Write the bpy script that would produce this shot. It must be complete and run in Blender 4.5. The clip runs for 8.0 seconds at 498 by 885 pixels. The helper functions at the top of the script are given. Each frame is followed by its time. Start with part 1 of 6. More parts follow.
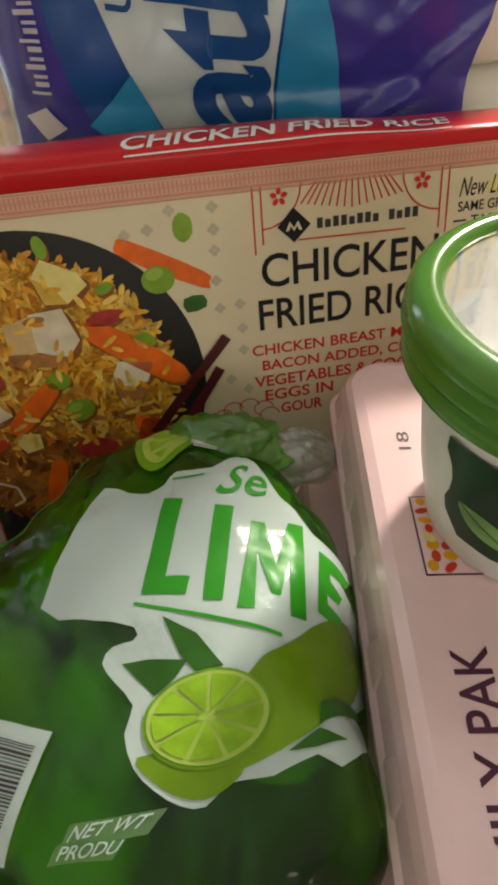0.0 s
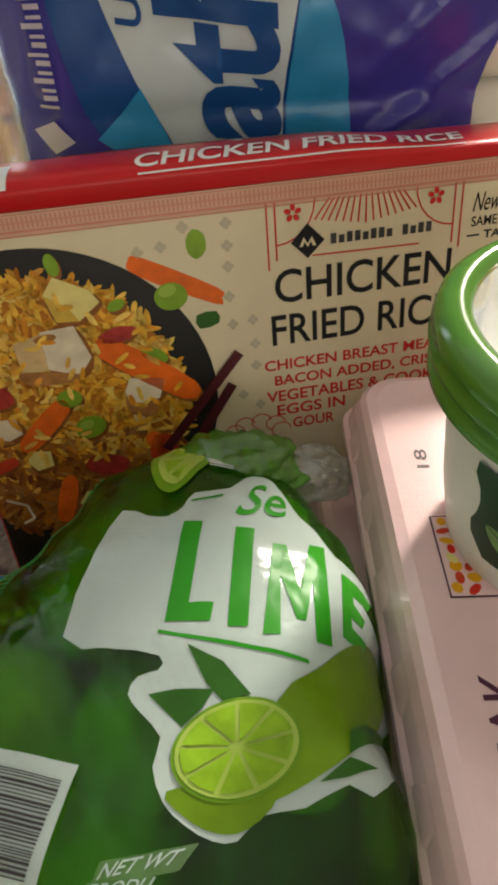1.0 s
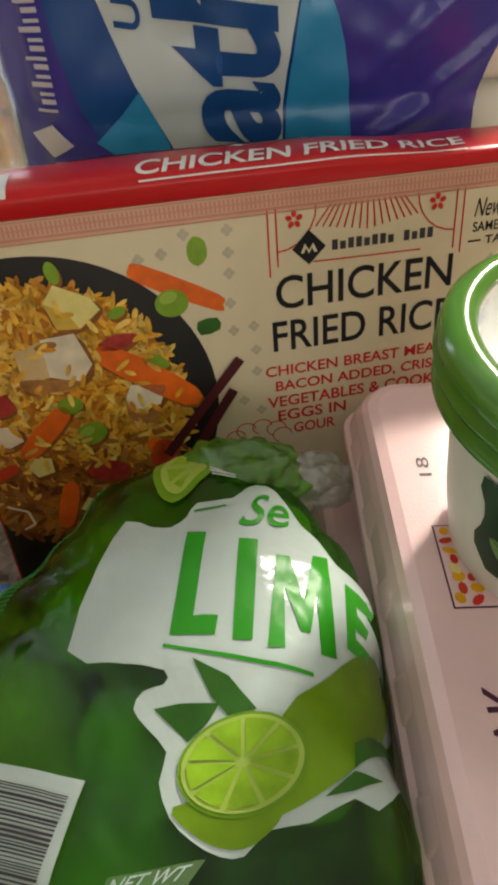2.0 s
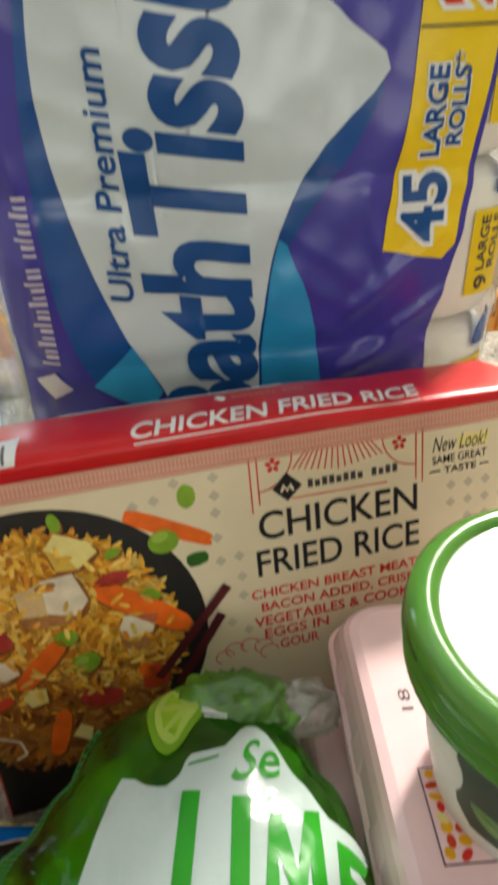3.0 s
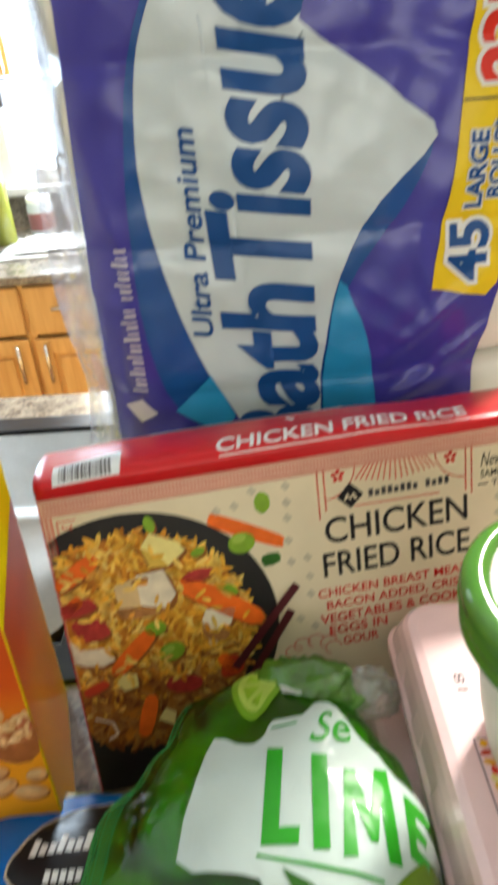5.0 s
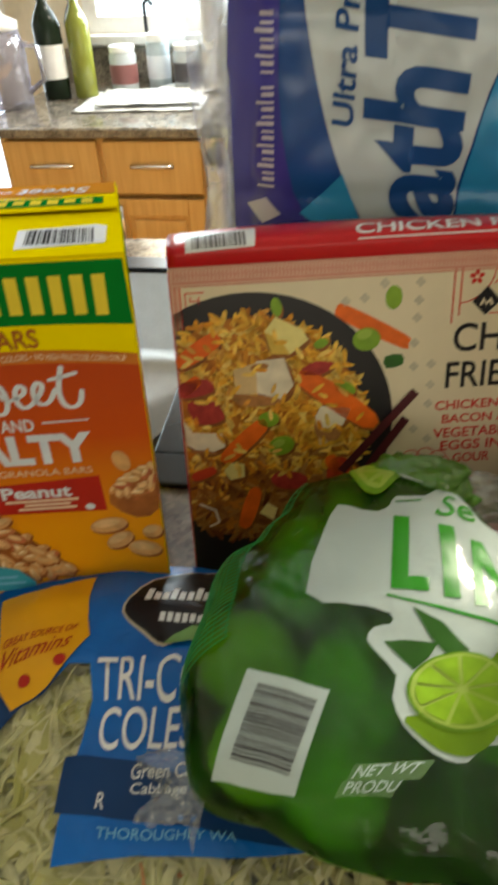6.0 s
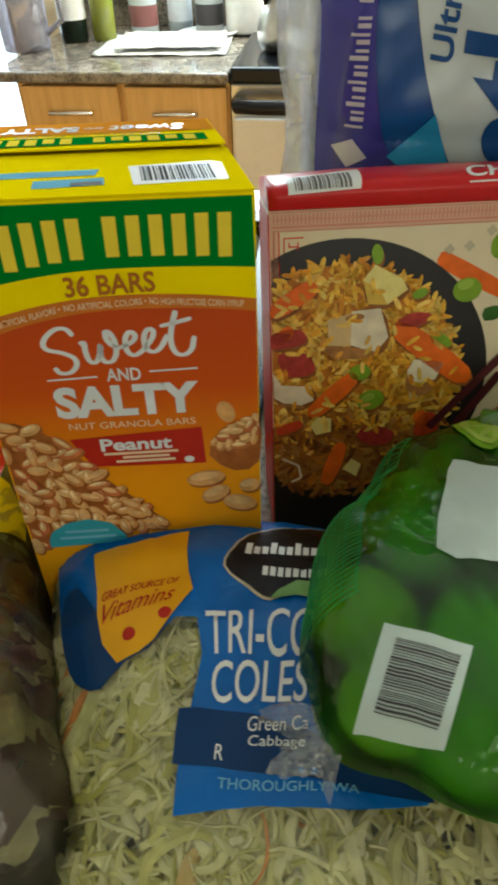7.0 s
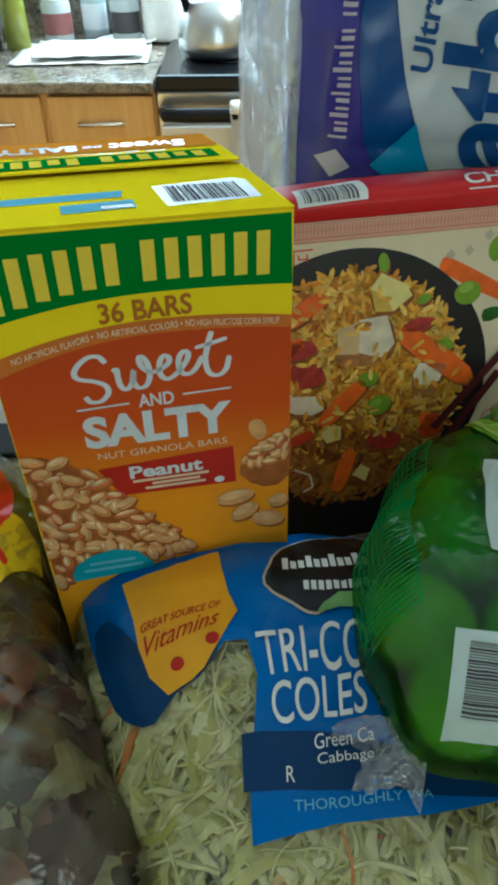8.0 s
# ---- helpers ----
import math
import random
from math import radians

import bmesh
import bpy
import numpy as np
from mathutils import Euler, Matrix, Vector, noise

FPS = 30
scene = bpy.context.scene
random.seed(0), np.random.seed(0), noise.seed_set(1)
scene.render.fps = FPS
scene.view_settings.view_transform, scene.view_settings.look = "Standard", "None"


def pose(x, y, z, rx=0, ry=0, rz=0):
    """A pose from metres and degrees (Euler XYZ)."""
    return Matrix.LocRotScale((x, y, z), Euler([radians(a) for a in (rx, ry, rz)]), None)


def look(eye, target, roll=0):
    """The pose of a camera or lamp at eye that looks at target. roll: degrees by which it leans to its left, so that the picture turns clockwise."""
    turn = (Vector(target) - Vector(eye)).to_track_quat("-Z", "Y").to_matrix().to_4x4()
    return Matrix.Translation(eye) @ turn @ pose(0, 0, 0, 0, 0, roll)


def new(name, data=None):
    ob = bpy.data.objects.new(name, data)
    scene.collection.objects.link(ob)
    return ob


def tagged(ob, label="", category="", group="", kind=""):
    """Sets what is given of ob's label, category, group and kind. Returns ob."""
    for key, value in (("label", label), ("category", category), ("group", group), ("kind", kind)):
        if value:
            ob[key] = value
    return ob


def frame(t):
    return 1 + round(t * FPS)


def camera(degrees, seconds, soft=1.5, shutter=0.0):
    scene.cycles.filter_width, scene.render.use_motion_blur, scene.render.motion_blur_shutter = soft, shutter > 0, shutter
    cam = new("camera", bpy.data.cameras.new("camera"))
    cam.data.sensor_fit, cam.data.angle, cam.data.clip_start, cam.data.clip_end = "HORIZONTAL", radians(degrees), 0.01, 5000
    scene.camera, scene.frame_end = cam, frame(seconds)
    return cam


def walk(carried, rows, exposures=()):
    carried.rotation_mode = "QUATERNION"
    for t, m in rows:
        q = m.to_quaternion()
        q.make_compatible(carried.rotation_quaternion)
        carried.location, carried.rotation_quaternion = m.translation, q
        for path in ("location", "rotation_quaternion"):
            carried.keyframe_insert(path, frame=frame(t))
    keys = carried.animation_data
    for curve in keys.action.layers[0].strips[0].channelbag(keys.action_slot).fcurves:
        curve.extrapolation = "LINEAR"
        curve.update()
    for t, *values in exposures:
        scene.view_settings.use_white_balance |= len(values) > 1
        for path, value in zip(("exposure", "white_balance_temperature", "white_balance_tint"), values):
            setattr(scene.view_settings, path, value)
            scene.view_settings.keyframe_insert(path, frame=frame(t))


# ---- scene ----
cam = camera(42.1, 8.0, soft=3.5, shutter=0.5)
PATH = [
    (0, (0.0408, 0.0443, 1.2574), (0.0125, 0.7503, 0.5498), -2.65),
    (0.5, (0.0341, 0.0497, 1.2584), (0.0124, 0.7515, 0.5464), -2.50),
    (1, (0.0292, 0.0522, 1.2615), (0.0119, 0.7605, 0.5558), -2.40),
    (1.2, (0.0281, 0.0555, 1.2603), (0.0231, 0.7541, 0.5448), -2.28),
    (2.3, (0.0265, 0.0593, 1.2771), (0.0083, 0.7624, 0.5663), -2.68),
    (2.5, (0.0318, 0.0619, 1.2919), (0.0136, 0.8034, 0.6212), -4.47),
    (3, (0.0279, 0.0729, 1.3292), (0.0501, 0.9004, 0.7682), -2.49),
    (3.5, (0.0308, 0.0659, 1.3546), (0.0294, 0.945, 0.8779), -4.37),
    (4, (0.0317, 0.0447, 1.375), (0.0334, 0.9685, 0.9922), -4.37),
    (4.2, (0.0309, 0.0407, 1.3771), (0.0201, 0.9651, 0.996), -4.84),
    (5.3, (-0.0065, 0.0038, 1.3236), (-0.0643, 0.8367, 0.7732), -3.57),
    (5.5, (-0.0175, -0.0071, 1.3073), (-0.084, 0.8153, 0.7423), -1.82),
    (6, (-0.0431, -0.0186, 1.2797), (-0.1518, 0.7598, 0.6614), -2.08),
    (6.5, (-0.0682, -0.0241, 1.2727), (-0.2, 0.7204, 0.6182), -2.63),
    (7, (-0.1018, -0.0205, 1.2703), (-0.2069, 0.7197, 0.6062), -1.47),
    (7.5, (-0.1403, -0.0203, 1.271), (-0.1909, 0.7244, 0.6056), -1.05),
    (8, (-0.1564, -0.0169, 1.2742), (-0.1557, 0.7336, 0.6133), -0.43),
]
walk(cam, [(t, look(eye, target, roll)) for t, eye, target, roll in PATH],
     [(0, -0.08, 6500, 10), (1.2, -0.08, 6500, 10), (2.3, -0.03, 6450, 10), (2.5, 0.1, 6350, 10), (3.0, 0.3, 6100, 8), (3.5, 0.42, 5800, 7), (4.0, 0.66, 5650, 7), (4.2, 0.70, 5650, 7), (5.3, 0.4, 6350, 9), (5.5, 0.25, 6500, 10), (6.0, -0.05, 6750, 6), (6.5, -0.10, 6900, 5), (7.0, -0.04, 6420, -1), (7.5, -0.06, 5560, -7), (8.0, -0.10, 5220, -8)])

# ---- world and lights ----
world = bpy.data.worlds.new("world")
scene.world = world
world.use_nodes = True
world.node_tree.nodes["Background"].inputs[0].default_value = (0.75, 0.85, 1.0, 1)
world.node_tree.nodes["Background"].inputs[1].default_value = 0.3


def area_lamp(name, eye, target, w, h, power, color):
    data = bpy.data.lights.new(name, "AREA")
    data.shape, data.size, data.size_y, data.energy, data.color = "RECTANGLE", w, h, power, color
    ob = new(name, data)
    ob.matrix_world = look(eye, target)
    return ob


area_lamp("kitchen_ceiling_light", (1.03, 1.78, 2.44), (0.4, 0.7, 0.9), 0.22, 0.22, 76, (1.0, 0.91, 0.78))
# added fill from behind the camera; the south wall has no window
area_lamp("room_fill_light", (0.8, -2.85, 1.60), (0.1, 0.3, 1.15), 2.2, 1.0, 18, (1.0, 0.95, 0.84))
area_lamp("window_daylight", (-0.18, 2.36, 1.545), (-0.18, 0, 1.3), 1.25, 0.9, 56, (0.80, 0.91, 1.0))
area_lamp("door_daylight", (-1.55, 2.36, 1.1), (-1.4, 0, 1.1), 0.75, 1.8, 22, (0.80, 0.91, 1.0))

# ---- materials ----
def material(name, color, rough=0.5, metal=0.0, var=0.08, scale=60.0, bump=0.0, bscale=400.0, coat=0.0, spec=0.2, alpha=1.0, streak=0.0):
    """A surface with two scales of colour variation and a fine relief."""
    mat = bpy.data.materials.new(name)
    mat.use_nodes = True
    nt = mat.node_tree
    b = nt.nodes["Principled BSDF"]
    b.inputs["Roughness"].default_value, b.inputs["Metallic"].default_value = rough, metal
    b.inputs["Coat Weight"].default_value = coat
    b.inputs["Specular IOR Level"].default_value = spec
    b.inputs["Alpha"].default_value = alpha
    tc = nt.nodes.new("ShaderNodeTexCoord")
    base = (*color, 1)
    if var > 0:
        n1, n2 = nt.nodes.new("ShaderNodeTexNoise"), nt.nodes.new("ShaderNodeTexNoise")
        n1.inputs["Scale"].default_value, n2.inputs["Scale"].default_value = scale, scale / 7
        n1.inputs["Detail"].default_value = 4
        add = nt.nodes.new("ShaderNodeMath")
        add.operation = "ADD"
        ramp = nt.nodes.new("ShaderNodeMapRange")
        ramp.inputs[1].default_value, ramp.inputs[2].default_value = 0.6, 1.4
        ramp.inputs[3].default_value, ramp.inputs[4].default_value = 1 - var, 1 + var
        mix = nt.nodes.new("ShaderNodeVectorMath")
        mix.operation = "SCALE"
        mix.inputs[0].default_value = color
        for n in (n1, n2):
            nt.links.new(tc.outputs["Object"], n.inputs["Vector"])
        nt.links.new(n1.outputs["Fac"], add.inputs[0])
        nt.links.new(n2.outputs["Fac"], add.inputs[1])
        nt.links.new(add.outputs[0], ramp.inputs[0])
        nt.links.new(ramp.outputs[0], mix.inputs["Scale"])
        nt.links.new(mix.outputs[0], b.inputs["Base Color"])
    else:
        b.inputs["Base Color"].default_value = base
    if bump > 0:
        n3, bp = nt.nodes.new("ShaderNodeTexNoise"), nt.nodes.new("ShaderNodeBump")
        n3.inputs["Scale"].default_value, n3.inputs["Detail"].default_value = bscale, 3
        bp.inputs["Strength"].default_value, bp.inputs["Distance"].default_value = bump, 0.002
        if streak:
            mp = nt.nodes.new("ShaderNodeMapping")
            mp.inputs["Rotation"].default_value = (0.0, math.radians(streak), math.radians(streak))
            mp.inputs["Scale"].default_value = (1.0, 1.0, 0.16)
            n3.inputs["Distortion"].default_value = 0.6
            nt.links.new(tc.outputs["Object"], mp.inputs[0])
            nt.links.new(mp.outputs[0], n3.inputs["Vector"])
        else:
            nt.links.new(tc.outputs["Object"], n3.inputs["Vector"])
        nt.links.new(n3.outputs["Fac"], bp.inputs["Height"])
        nt.links.new(bp.outputs[0], b.inputs["Normal"])
    return mat



def film(name, tint, gloss=0.10, rough=0.12, bump=0.35, bscale=60.0, milk=0.0, milk_color=(0.8, 0.8, 0.8), cloud=0.0, blur=0.0):
    """Thin clear or tinted plastic: mostly see-through, with a sheen. cloud: how far milky folds come and go over it; blur: how much of the view through it is softened."""
    mat = bpy.data.materials.new(name)
    mat.use_nodes = True
    nt = mat.node_tree
    nt.nodes.clear()
    out, mix = nt.nodes.new("ShaderNodeOutputMaterial"), nt.nodes.new("ShaderNodeMixShader")
    tr, gl = nt.nodes.new("ShaderNodeBsdfTransparent"), nt.nodes.new("ShaderNodeBsdfGlossy")
    fr, mr = nt.nodes.new("ShaderNodeLayerWeight"), nt.nodes.new("ShaderNodeMapRange")
    tc, no, bp = nt.nodes.new("ShaderNodeTexCoord"), nt.nodes.new("ShaderNodeTexNoise"), nt.nodes.new("ShaderNodeBump")
    tr.inputs[0].default_value = (*tint, 1)
    gl.inputs["Roughness"].default_value = rough
    fr.inputs["Blend"].default_value = 0.35
    mr.inputs[3].default_value, mr.inputs[4].default_value = gloss, min(1.0, gloss + 0.45)
    no.inputs["Scale"].default_value, no.inputs["Detail"].default_value = bscale, 3
    bp.inputs["Strength"].default_value, bp.inputs["Distance"].default_value = bump, 0.004
    nt.links.new(tc.outputs["Object"], no.inputs["Vector"])
    nt.links.new(no.outputs["Fac"], bp.inputs["Height"])
    nt.links.new(bp.outputs[0], gl.inputs["Normal"])
    nt.links.new(fr.outputs["Fresnel"], mr.inputs[0])
    nt.links.new(mr.outputs[0], mix.inputs[0])
    df, m2 = nt.nodes.new("ShaderNodeBsdfDiffuse"), nt.nodes.new("ShaderNodeMixShader")
    df.inputs[0].default_value, m2.inputs[0].default_value = (*milk_color, 1), milk
    if cloud:
        mp, cn, cr = nt.nodes.new("ShaderNodeMapping"), nt.nodes.new("ShaderNodeTexNoise"), nt.nodes.new("ShaderNodeMapRange")
        mp.inputs["Rotation"].default_value, mp.inputs["Scale"].default_value = (0, 0, radians(28)), (1.0, 0.35, 0.6)
        cn.inputs["Scale"].default_value, cn.inputs["Detail"].default_value, cn.inputs["Distortion"].default_value = 48, 4, 0.8
        cr.inputs[1].default_value, cr.inputs[2].default_value = 0.40, 0.68
        cr.inputs[3].default_value, cr.inputs[4].default_value = milk, milk + cloud
        nt.links.new(tc.outputs["Object"], mp.inputs[0])
        nt.links.new(mp.outputs[0], cn.inputs["Vector"])
        nt.links.new(cn.outputs["Fac"], cr.inputs[0])
        nt.links.new(cr.outputs[0], m2.inputs[0])
    seen = tr
    if blur:
        rf, mb = nt.nodes.new("ShaderNodeBsdfRefraction"), nt.nodes.new("ShaderNodeMixShader")
        rf.inputs["Color"].default_value, rf.inputs["Roughness"].default_value, rf.inputs["IOR"].default_value = (*tint, 1), 0.55, 1.08
        mb.inputs[0].default_value = blur
        nt.links.new(tr.outputs[0], mb.inputs[1])
        nt.links.new(rf.outputs[0], mb.inputs[2])
        seen = mb
    nt.links.new(seen.outputs[0], m2.inputs[1])
    nt.links.new(df.outputs[0], m2.inputs[2])
    nt.links.new(m2.outputs[0], mix.inputs[1])
    nt.links.new(gl.outputs[0], mix.inputs[2])
    nt.links.new(mix.outputs[0], out.inputs[0])
    return mat


def pieces(name, stops, rough=0.45, spec=0.4, sss=0.0, var=0.0, scale=50.0):
    """A material whose separate pieces each take their own colour from a ramp of (place, colour)."""
    mat = bpy.data.materials.new(name)
    mat.use_nodes = True
    nt = mat.node_tree
    b = nt.nodes["Principled BSDF"]
    b.inputs["Roughness"].default_value, b.inputs["Specular IOR Level"].default_value = rough, spec
    b.inputs["Subsurface Weight"].default_value, b.inputs["Subsurface Scale"].default_value = sss, 0.005
    geo, ramp = nt.nodes.new("ShaderNodeNewGeometry"), nt.nodes.new("ShaderNodeValToRGB")
    while len(ramp.color_ramp.elements) < len(stops):
        ramp.color_ramp.elements.new(0.5)
    for e, (p, c) in zip(ramp.color_ramp.elements, stops):
        e.position, e.color = p, (*c, 1)
    nt.links.new(geo.outputs["Random Per Island"], ramp.inputs[0])
    if var > 0:
        tc, no, mr = nt.nodes.new("ShaderNodeTexCoord"), nt.nodes.new("ShaderNodeTexNoise"), nt.nodes.new("ShaderNodeMapRange")
        mul, bp = nt.nodes.new("ShaderNodeVectorMath"), nt.nodes.new("ShaderNodeBump")
        mul.operation = "SCALE"
        no.inputs["Scale"].default_value, no.inputs["Detail"].default_value = scale, 5
        mr.inputs[1].default_value, mr.inputs[2].default_value = 0.3, 0.7
        mr.inputs[3].default_value, mr.inputs[4].default_value = 1 - var, 1 + var
        bp.inputs["Strength"].default_value, bp.inputs["Distance"].default_value = 0.3, 0.002
        nt.links.new(tc.outputs["Object"], no.inputs["Vector"])
        nt.links.new(no.outputs["Fac"], mr.inputs[0])
        nt.links.new(ramp.outputs[0], mul.inputs[0])
        nt.links.new(mr.outputs[0], mul.inputs["Scale"])
        nt.links.new(mul.outputs[0], b.inputs["Base Color"])
        nt.links.new(no.outputs["Fac"], bp.inputs["Height"])
        nt.links.new(bp.outputs[0], b.inputs["Normal"])
    else:
        nt.links.new(ramp.outputs[0], b.inputs["Base Color"])
    return mat


def wood(name, dark, light, rough=0.35):
    mat = bpy.data.materials.new(name)
    mat.use_nodes = True
    nt = mat.node_tree
    b = nt.nodes["Principled BSDF"]
    b.inputs["Roughness"].default_value = rough
    tc, mp, no, ramp = (nt.nodes.new(k) for k in ("ShaderNodeTexCoord", "ShaderNodeMapping", "ShaderNodeTexNoise", "ShaderNodeValToRGB"))
    mp.inputs["Scale"].default_value = (30, 30, 2.2)
    no.inputs["Scale"].default_value, no.inputs["Detail"].default_value, no.inputs["Distortion"].default_value = 2.0, 6, 0.6
    ramp.color_ramp.elements[0].position, ramp.color_ramp.elements[0].color = 0.3, (*dark, 1)
    ramp.color_ramp.elements[1].position, ramp.color_ramp.elements[1].color = 0.7, (*light, 1)
    nt.links.new(tc.outputs["Object"], mp.inputs["Vector"])
    nt.links.new(mp.outputs[0], no.inputs["Vector"])
    nt.links.new(no.outputs["Fac"], ramp.inputs[0])
    nt.links.new(ramp.outputs[0], b.inputs["Base Color"])
    return mat


def granite(name):
    mat = bpy.data.materials.new(name)
    mat.use_nodes = True
    nt = mat.node_tree
    b = nt.nodes["Principled BSDF"]
    b.inputs["Roughness"].default_value = 0.12
    tc, vo, no, r1, r2, mx = (nt.nodes.new(k) for k in ("ShaderNodeTexCoord", "ShaderNodeTexVoronoi", "ShaderNodeTexNoise", "ShaderNodeValToRGB", "ShaderNodeValToRGB", "ShaderNodeMix"))
    mx.data_type = "RGBA"
    vo.inputs["Scale"].default_value, no.inputs["Scale"].default_value, no.inputs["Detail"].default_value = 220, 38, 6
    e = r1.color_ramp.elements
    e[0].position, e[0].color, e[1].position, e[1].color = 0.1, (0.05, 0.04, 0.035, 1), 0.8, (0.34, 0.29, 0.23, 1)
    e = r2.color_ramp.elements
    e[0].position, e[0].color, e[1].position, e[1].color = 0.38, (0.03, 0.026, 0.024, 1), 0.62, (0.30, 0.26, 0.20, 1)
    mx.inputs[0].default_value = 0.5
    for n in (vo, no):
        nt.links.new(tc.outputs["Object"], n.inputs["Vector"])
    nt.links.new(vo.outputs["Color"], r1.inputs[0])
    nt.links.new(no.outputs["Fac"], r2.inputs[0])
    nt.links.new(r1.outputs[0], mx.inputs[6])
    nt.links.new(r2.outputs[0], mx.inputs[7])
    nt.links.new(mx.outputs[2], b.inputs["Base Color"])
    return mat


def print_gradient(name, axis, stops, rough=0.32):
    """Printed card whose ink runs from one colour to another along an axis of the box."""
    mat = bpy.data.materials.new(name)
    mat.use_nodes = True
    nt = mat.node_tree
    b = nt.nodes["Principled BSDF"]
    b.inputs["Roughness"].default_value, b.inputs["Specular IOR Level"].default_value = rough, 0.2
    tc, sep, ramp, mr = (nt.nodes.new(k) for k in ("ShaderNodeTexCoord", "ShaderNodeSeparateXYZ", "ShaderNodeValToRGB", "ShaderNodeMapRange"))
    mr.inputs[1].default_value, mr.inputs[2].default_value = stops[0][0], stops[-1][0]
    while len(ramp.color_ramp.elements) < len(stops):
        ramp.color_ramp.elements.new(0.5)
    for e, (p, c) in zip(ramp.color_ramp.elements, stops):
        e.position, e.color = (p - stops[0][0]) / (stops[-1][0] - stops[0][0]), (*c, 1)
    nt.links.new(tc.outputs["Object"], sep.inputs[0])
    nt.links.new(sep.outputs[axis], mr.inputs[0])
    nt.links.new(mr.outputs[0], ramp.inputs[0])
    nt.links.new(ramp.outputs[0], b.inputs["Base Color"])
    return mat


M_WALL = material("wall_paint", (0.74, 0.68, 0.55), 0.85, bump=0.1, bscale=300)
M_CEIL = material("ceiling_paint", (0.82, 0.81, 0.78), 0.9, bump=0.15, bscale=200)
M_WOOD = wood("honey_oak", (0.60, 0.33, 0.095), (0.73, 0.45, 0.155), 0.42)
M_FLOOR = wood("floor_wood", (0.16, 0.08, 0.035), (0.30, 0.16, 0.07), 0.4)
M_GRANITE = granite("granite")
M_STEEL = material("brushed_steel", (0.62, 0.62, 0.61), 0.28, 1.0, 0.06, 300)
M_CHROME = material("polished_steel", (0.72, 0.70, 0.66), 0.12, 1.0, 0.03, 40)
M_BLACK = material("black_plastic", (0.012, 0.012, 0.014), 0.25)
M_BLACKGLASS = material("black_glass", (0.008, 0.009, 0.012), 0.06)
M_WHITE = material("white_plastic", (0.80, 0.80, 0.78), 0.4)
M_PAPER = material("white_paper", (0.82, 0.81, 0.78), 0.8, bump=0.2, bscale=300)
M_LABEL = material("white_label", (0.80, 0.82, 0.81), 0.4, var=0.05, bump=0.15, bscale=60, spec=0.06)
M_INK = material("dark_ink", (0.03, 0.028, 0.03), 0.6, spec=0.02)
M_SOFTINK = material("faded_ink", (0.16, 0.15, 0.15), 0.6, spec=0.02)
M_GREYINK = material("grey_ink", (0.06, 0.055, 0.06), 0.4)
# rice carton
M_CREAM = material("cream_card", (0.76, 0.66, 0.46), 0.36, var=0.05, scale=40)
M_RED = material("red_card", (0.58, 0.014, 0.018), 0.30, var=0.08, scale=30, bump=0.12, bscale=45, spec=0.3)
M_BORDER = material("border_ink", (0.72, 0.44, 0.32), 0.4)
M_DIMRED = material("dim_red_label", (0.22, 0.09, 0.085), 0.4)
M_REDINK = material("red_ink", (0.66, 0.03, 0.025), 0.38)
M_PINKINK = material("pink_ink", (0.66, 0.27, 0.20), 0.38)
M_BOWL = material("printed_bowl", (0.022, 0.02, 0.02), 0.32, var=0.2, scale=25)
M_SAUCE = material("printed_sauce", (0.46, 0.16, 0.015), 0.4, var=0.6, scale=150)
M_GRAIN = pieces("printed_grain", ((0.0, (0.58, 0.20, 0.015)), (0.3, (0.78, 0.38, 0.03)), (0.6, (0.84, 0.50, 0.06)), (0.88, (0.88, 0.64, 0.16)), (1.0, (0.66, 0.24, 0.02))), 0.4, 0.2, 0.0, 0.3, 120)
M_CARROT = material("printed_carrot", (0.84, 0.15, 0.012), 0.4, var=0.25, scale=110)
M_FOODSHADE = material("printed_shade", (0.28, 0.10, 0.02), 0.4, var=0.5, scale=120)
M_CHICKEN = material("printed_chicken", (0.80, 0.70, 0.52), 0.4, var=0.25, scale=90)
M_ROAST = material("printed_roast", (0.45, 0.20, 0.06), 0.36, var=0.4, scale=200)
M_EGG = material("printed_egg", (0.84, 0.72, 0.26), 0.36, var=0.15, scale=120)
M_CHICKENSIDE = material("printed_chicken_side", (0.70, 0.50, 0.24), 0.4, var=0.3, scale=90)
M_EGGSIDE = material("printed_egg_side", (0.70, 0.46, 0.07), 0.36, var=0.2, scale=120)
M_PEA = material("printed_pea", (0.22, 0.38, 0.025), 0.36, var=0.25, scale=120)
M_PEALIT = material("printed_pea_light", (0.34, 0.50, 0.07), 0.36, var=0.1)
M_BACON = material("printed_bacon", (0.40, 0.04, 0.03), 0.4, var=0.6, scale=150)
M_PEPPER = material("printed_pepper", (0.60, 0.06, 0.02), 0.36, var=0.2, scale=150)
M_CHOP = material("printed_chopstick", (0.09, 0.018, 0.022), 0.32, var=0.2)
M_TANINK = material("tan_ink", (0.56, 0.50, 0.36), 0.4)
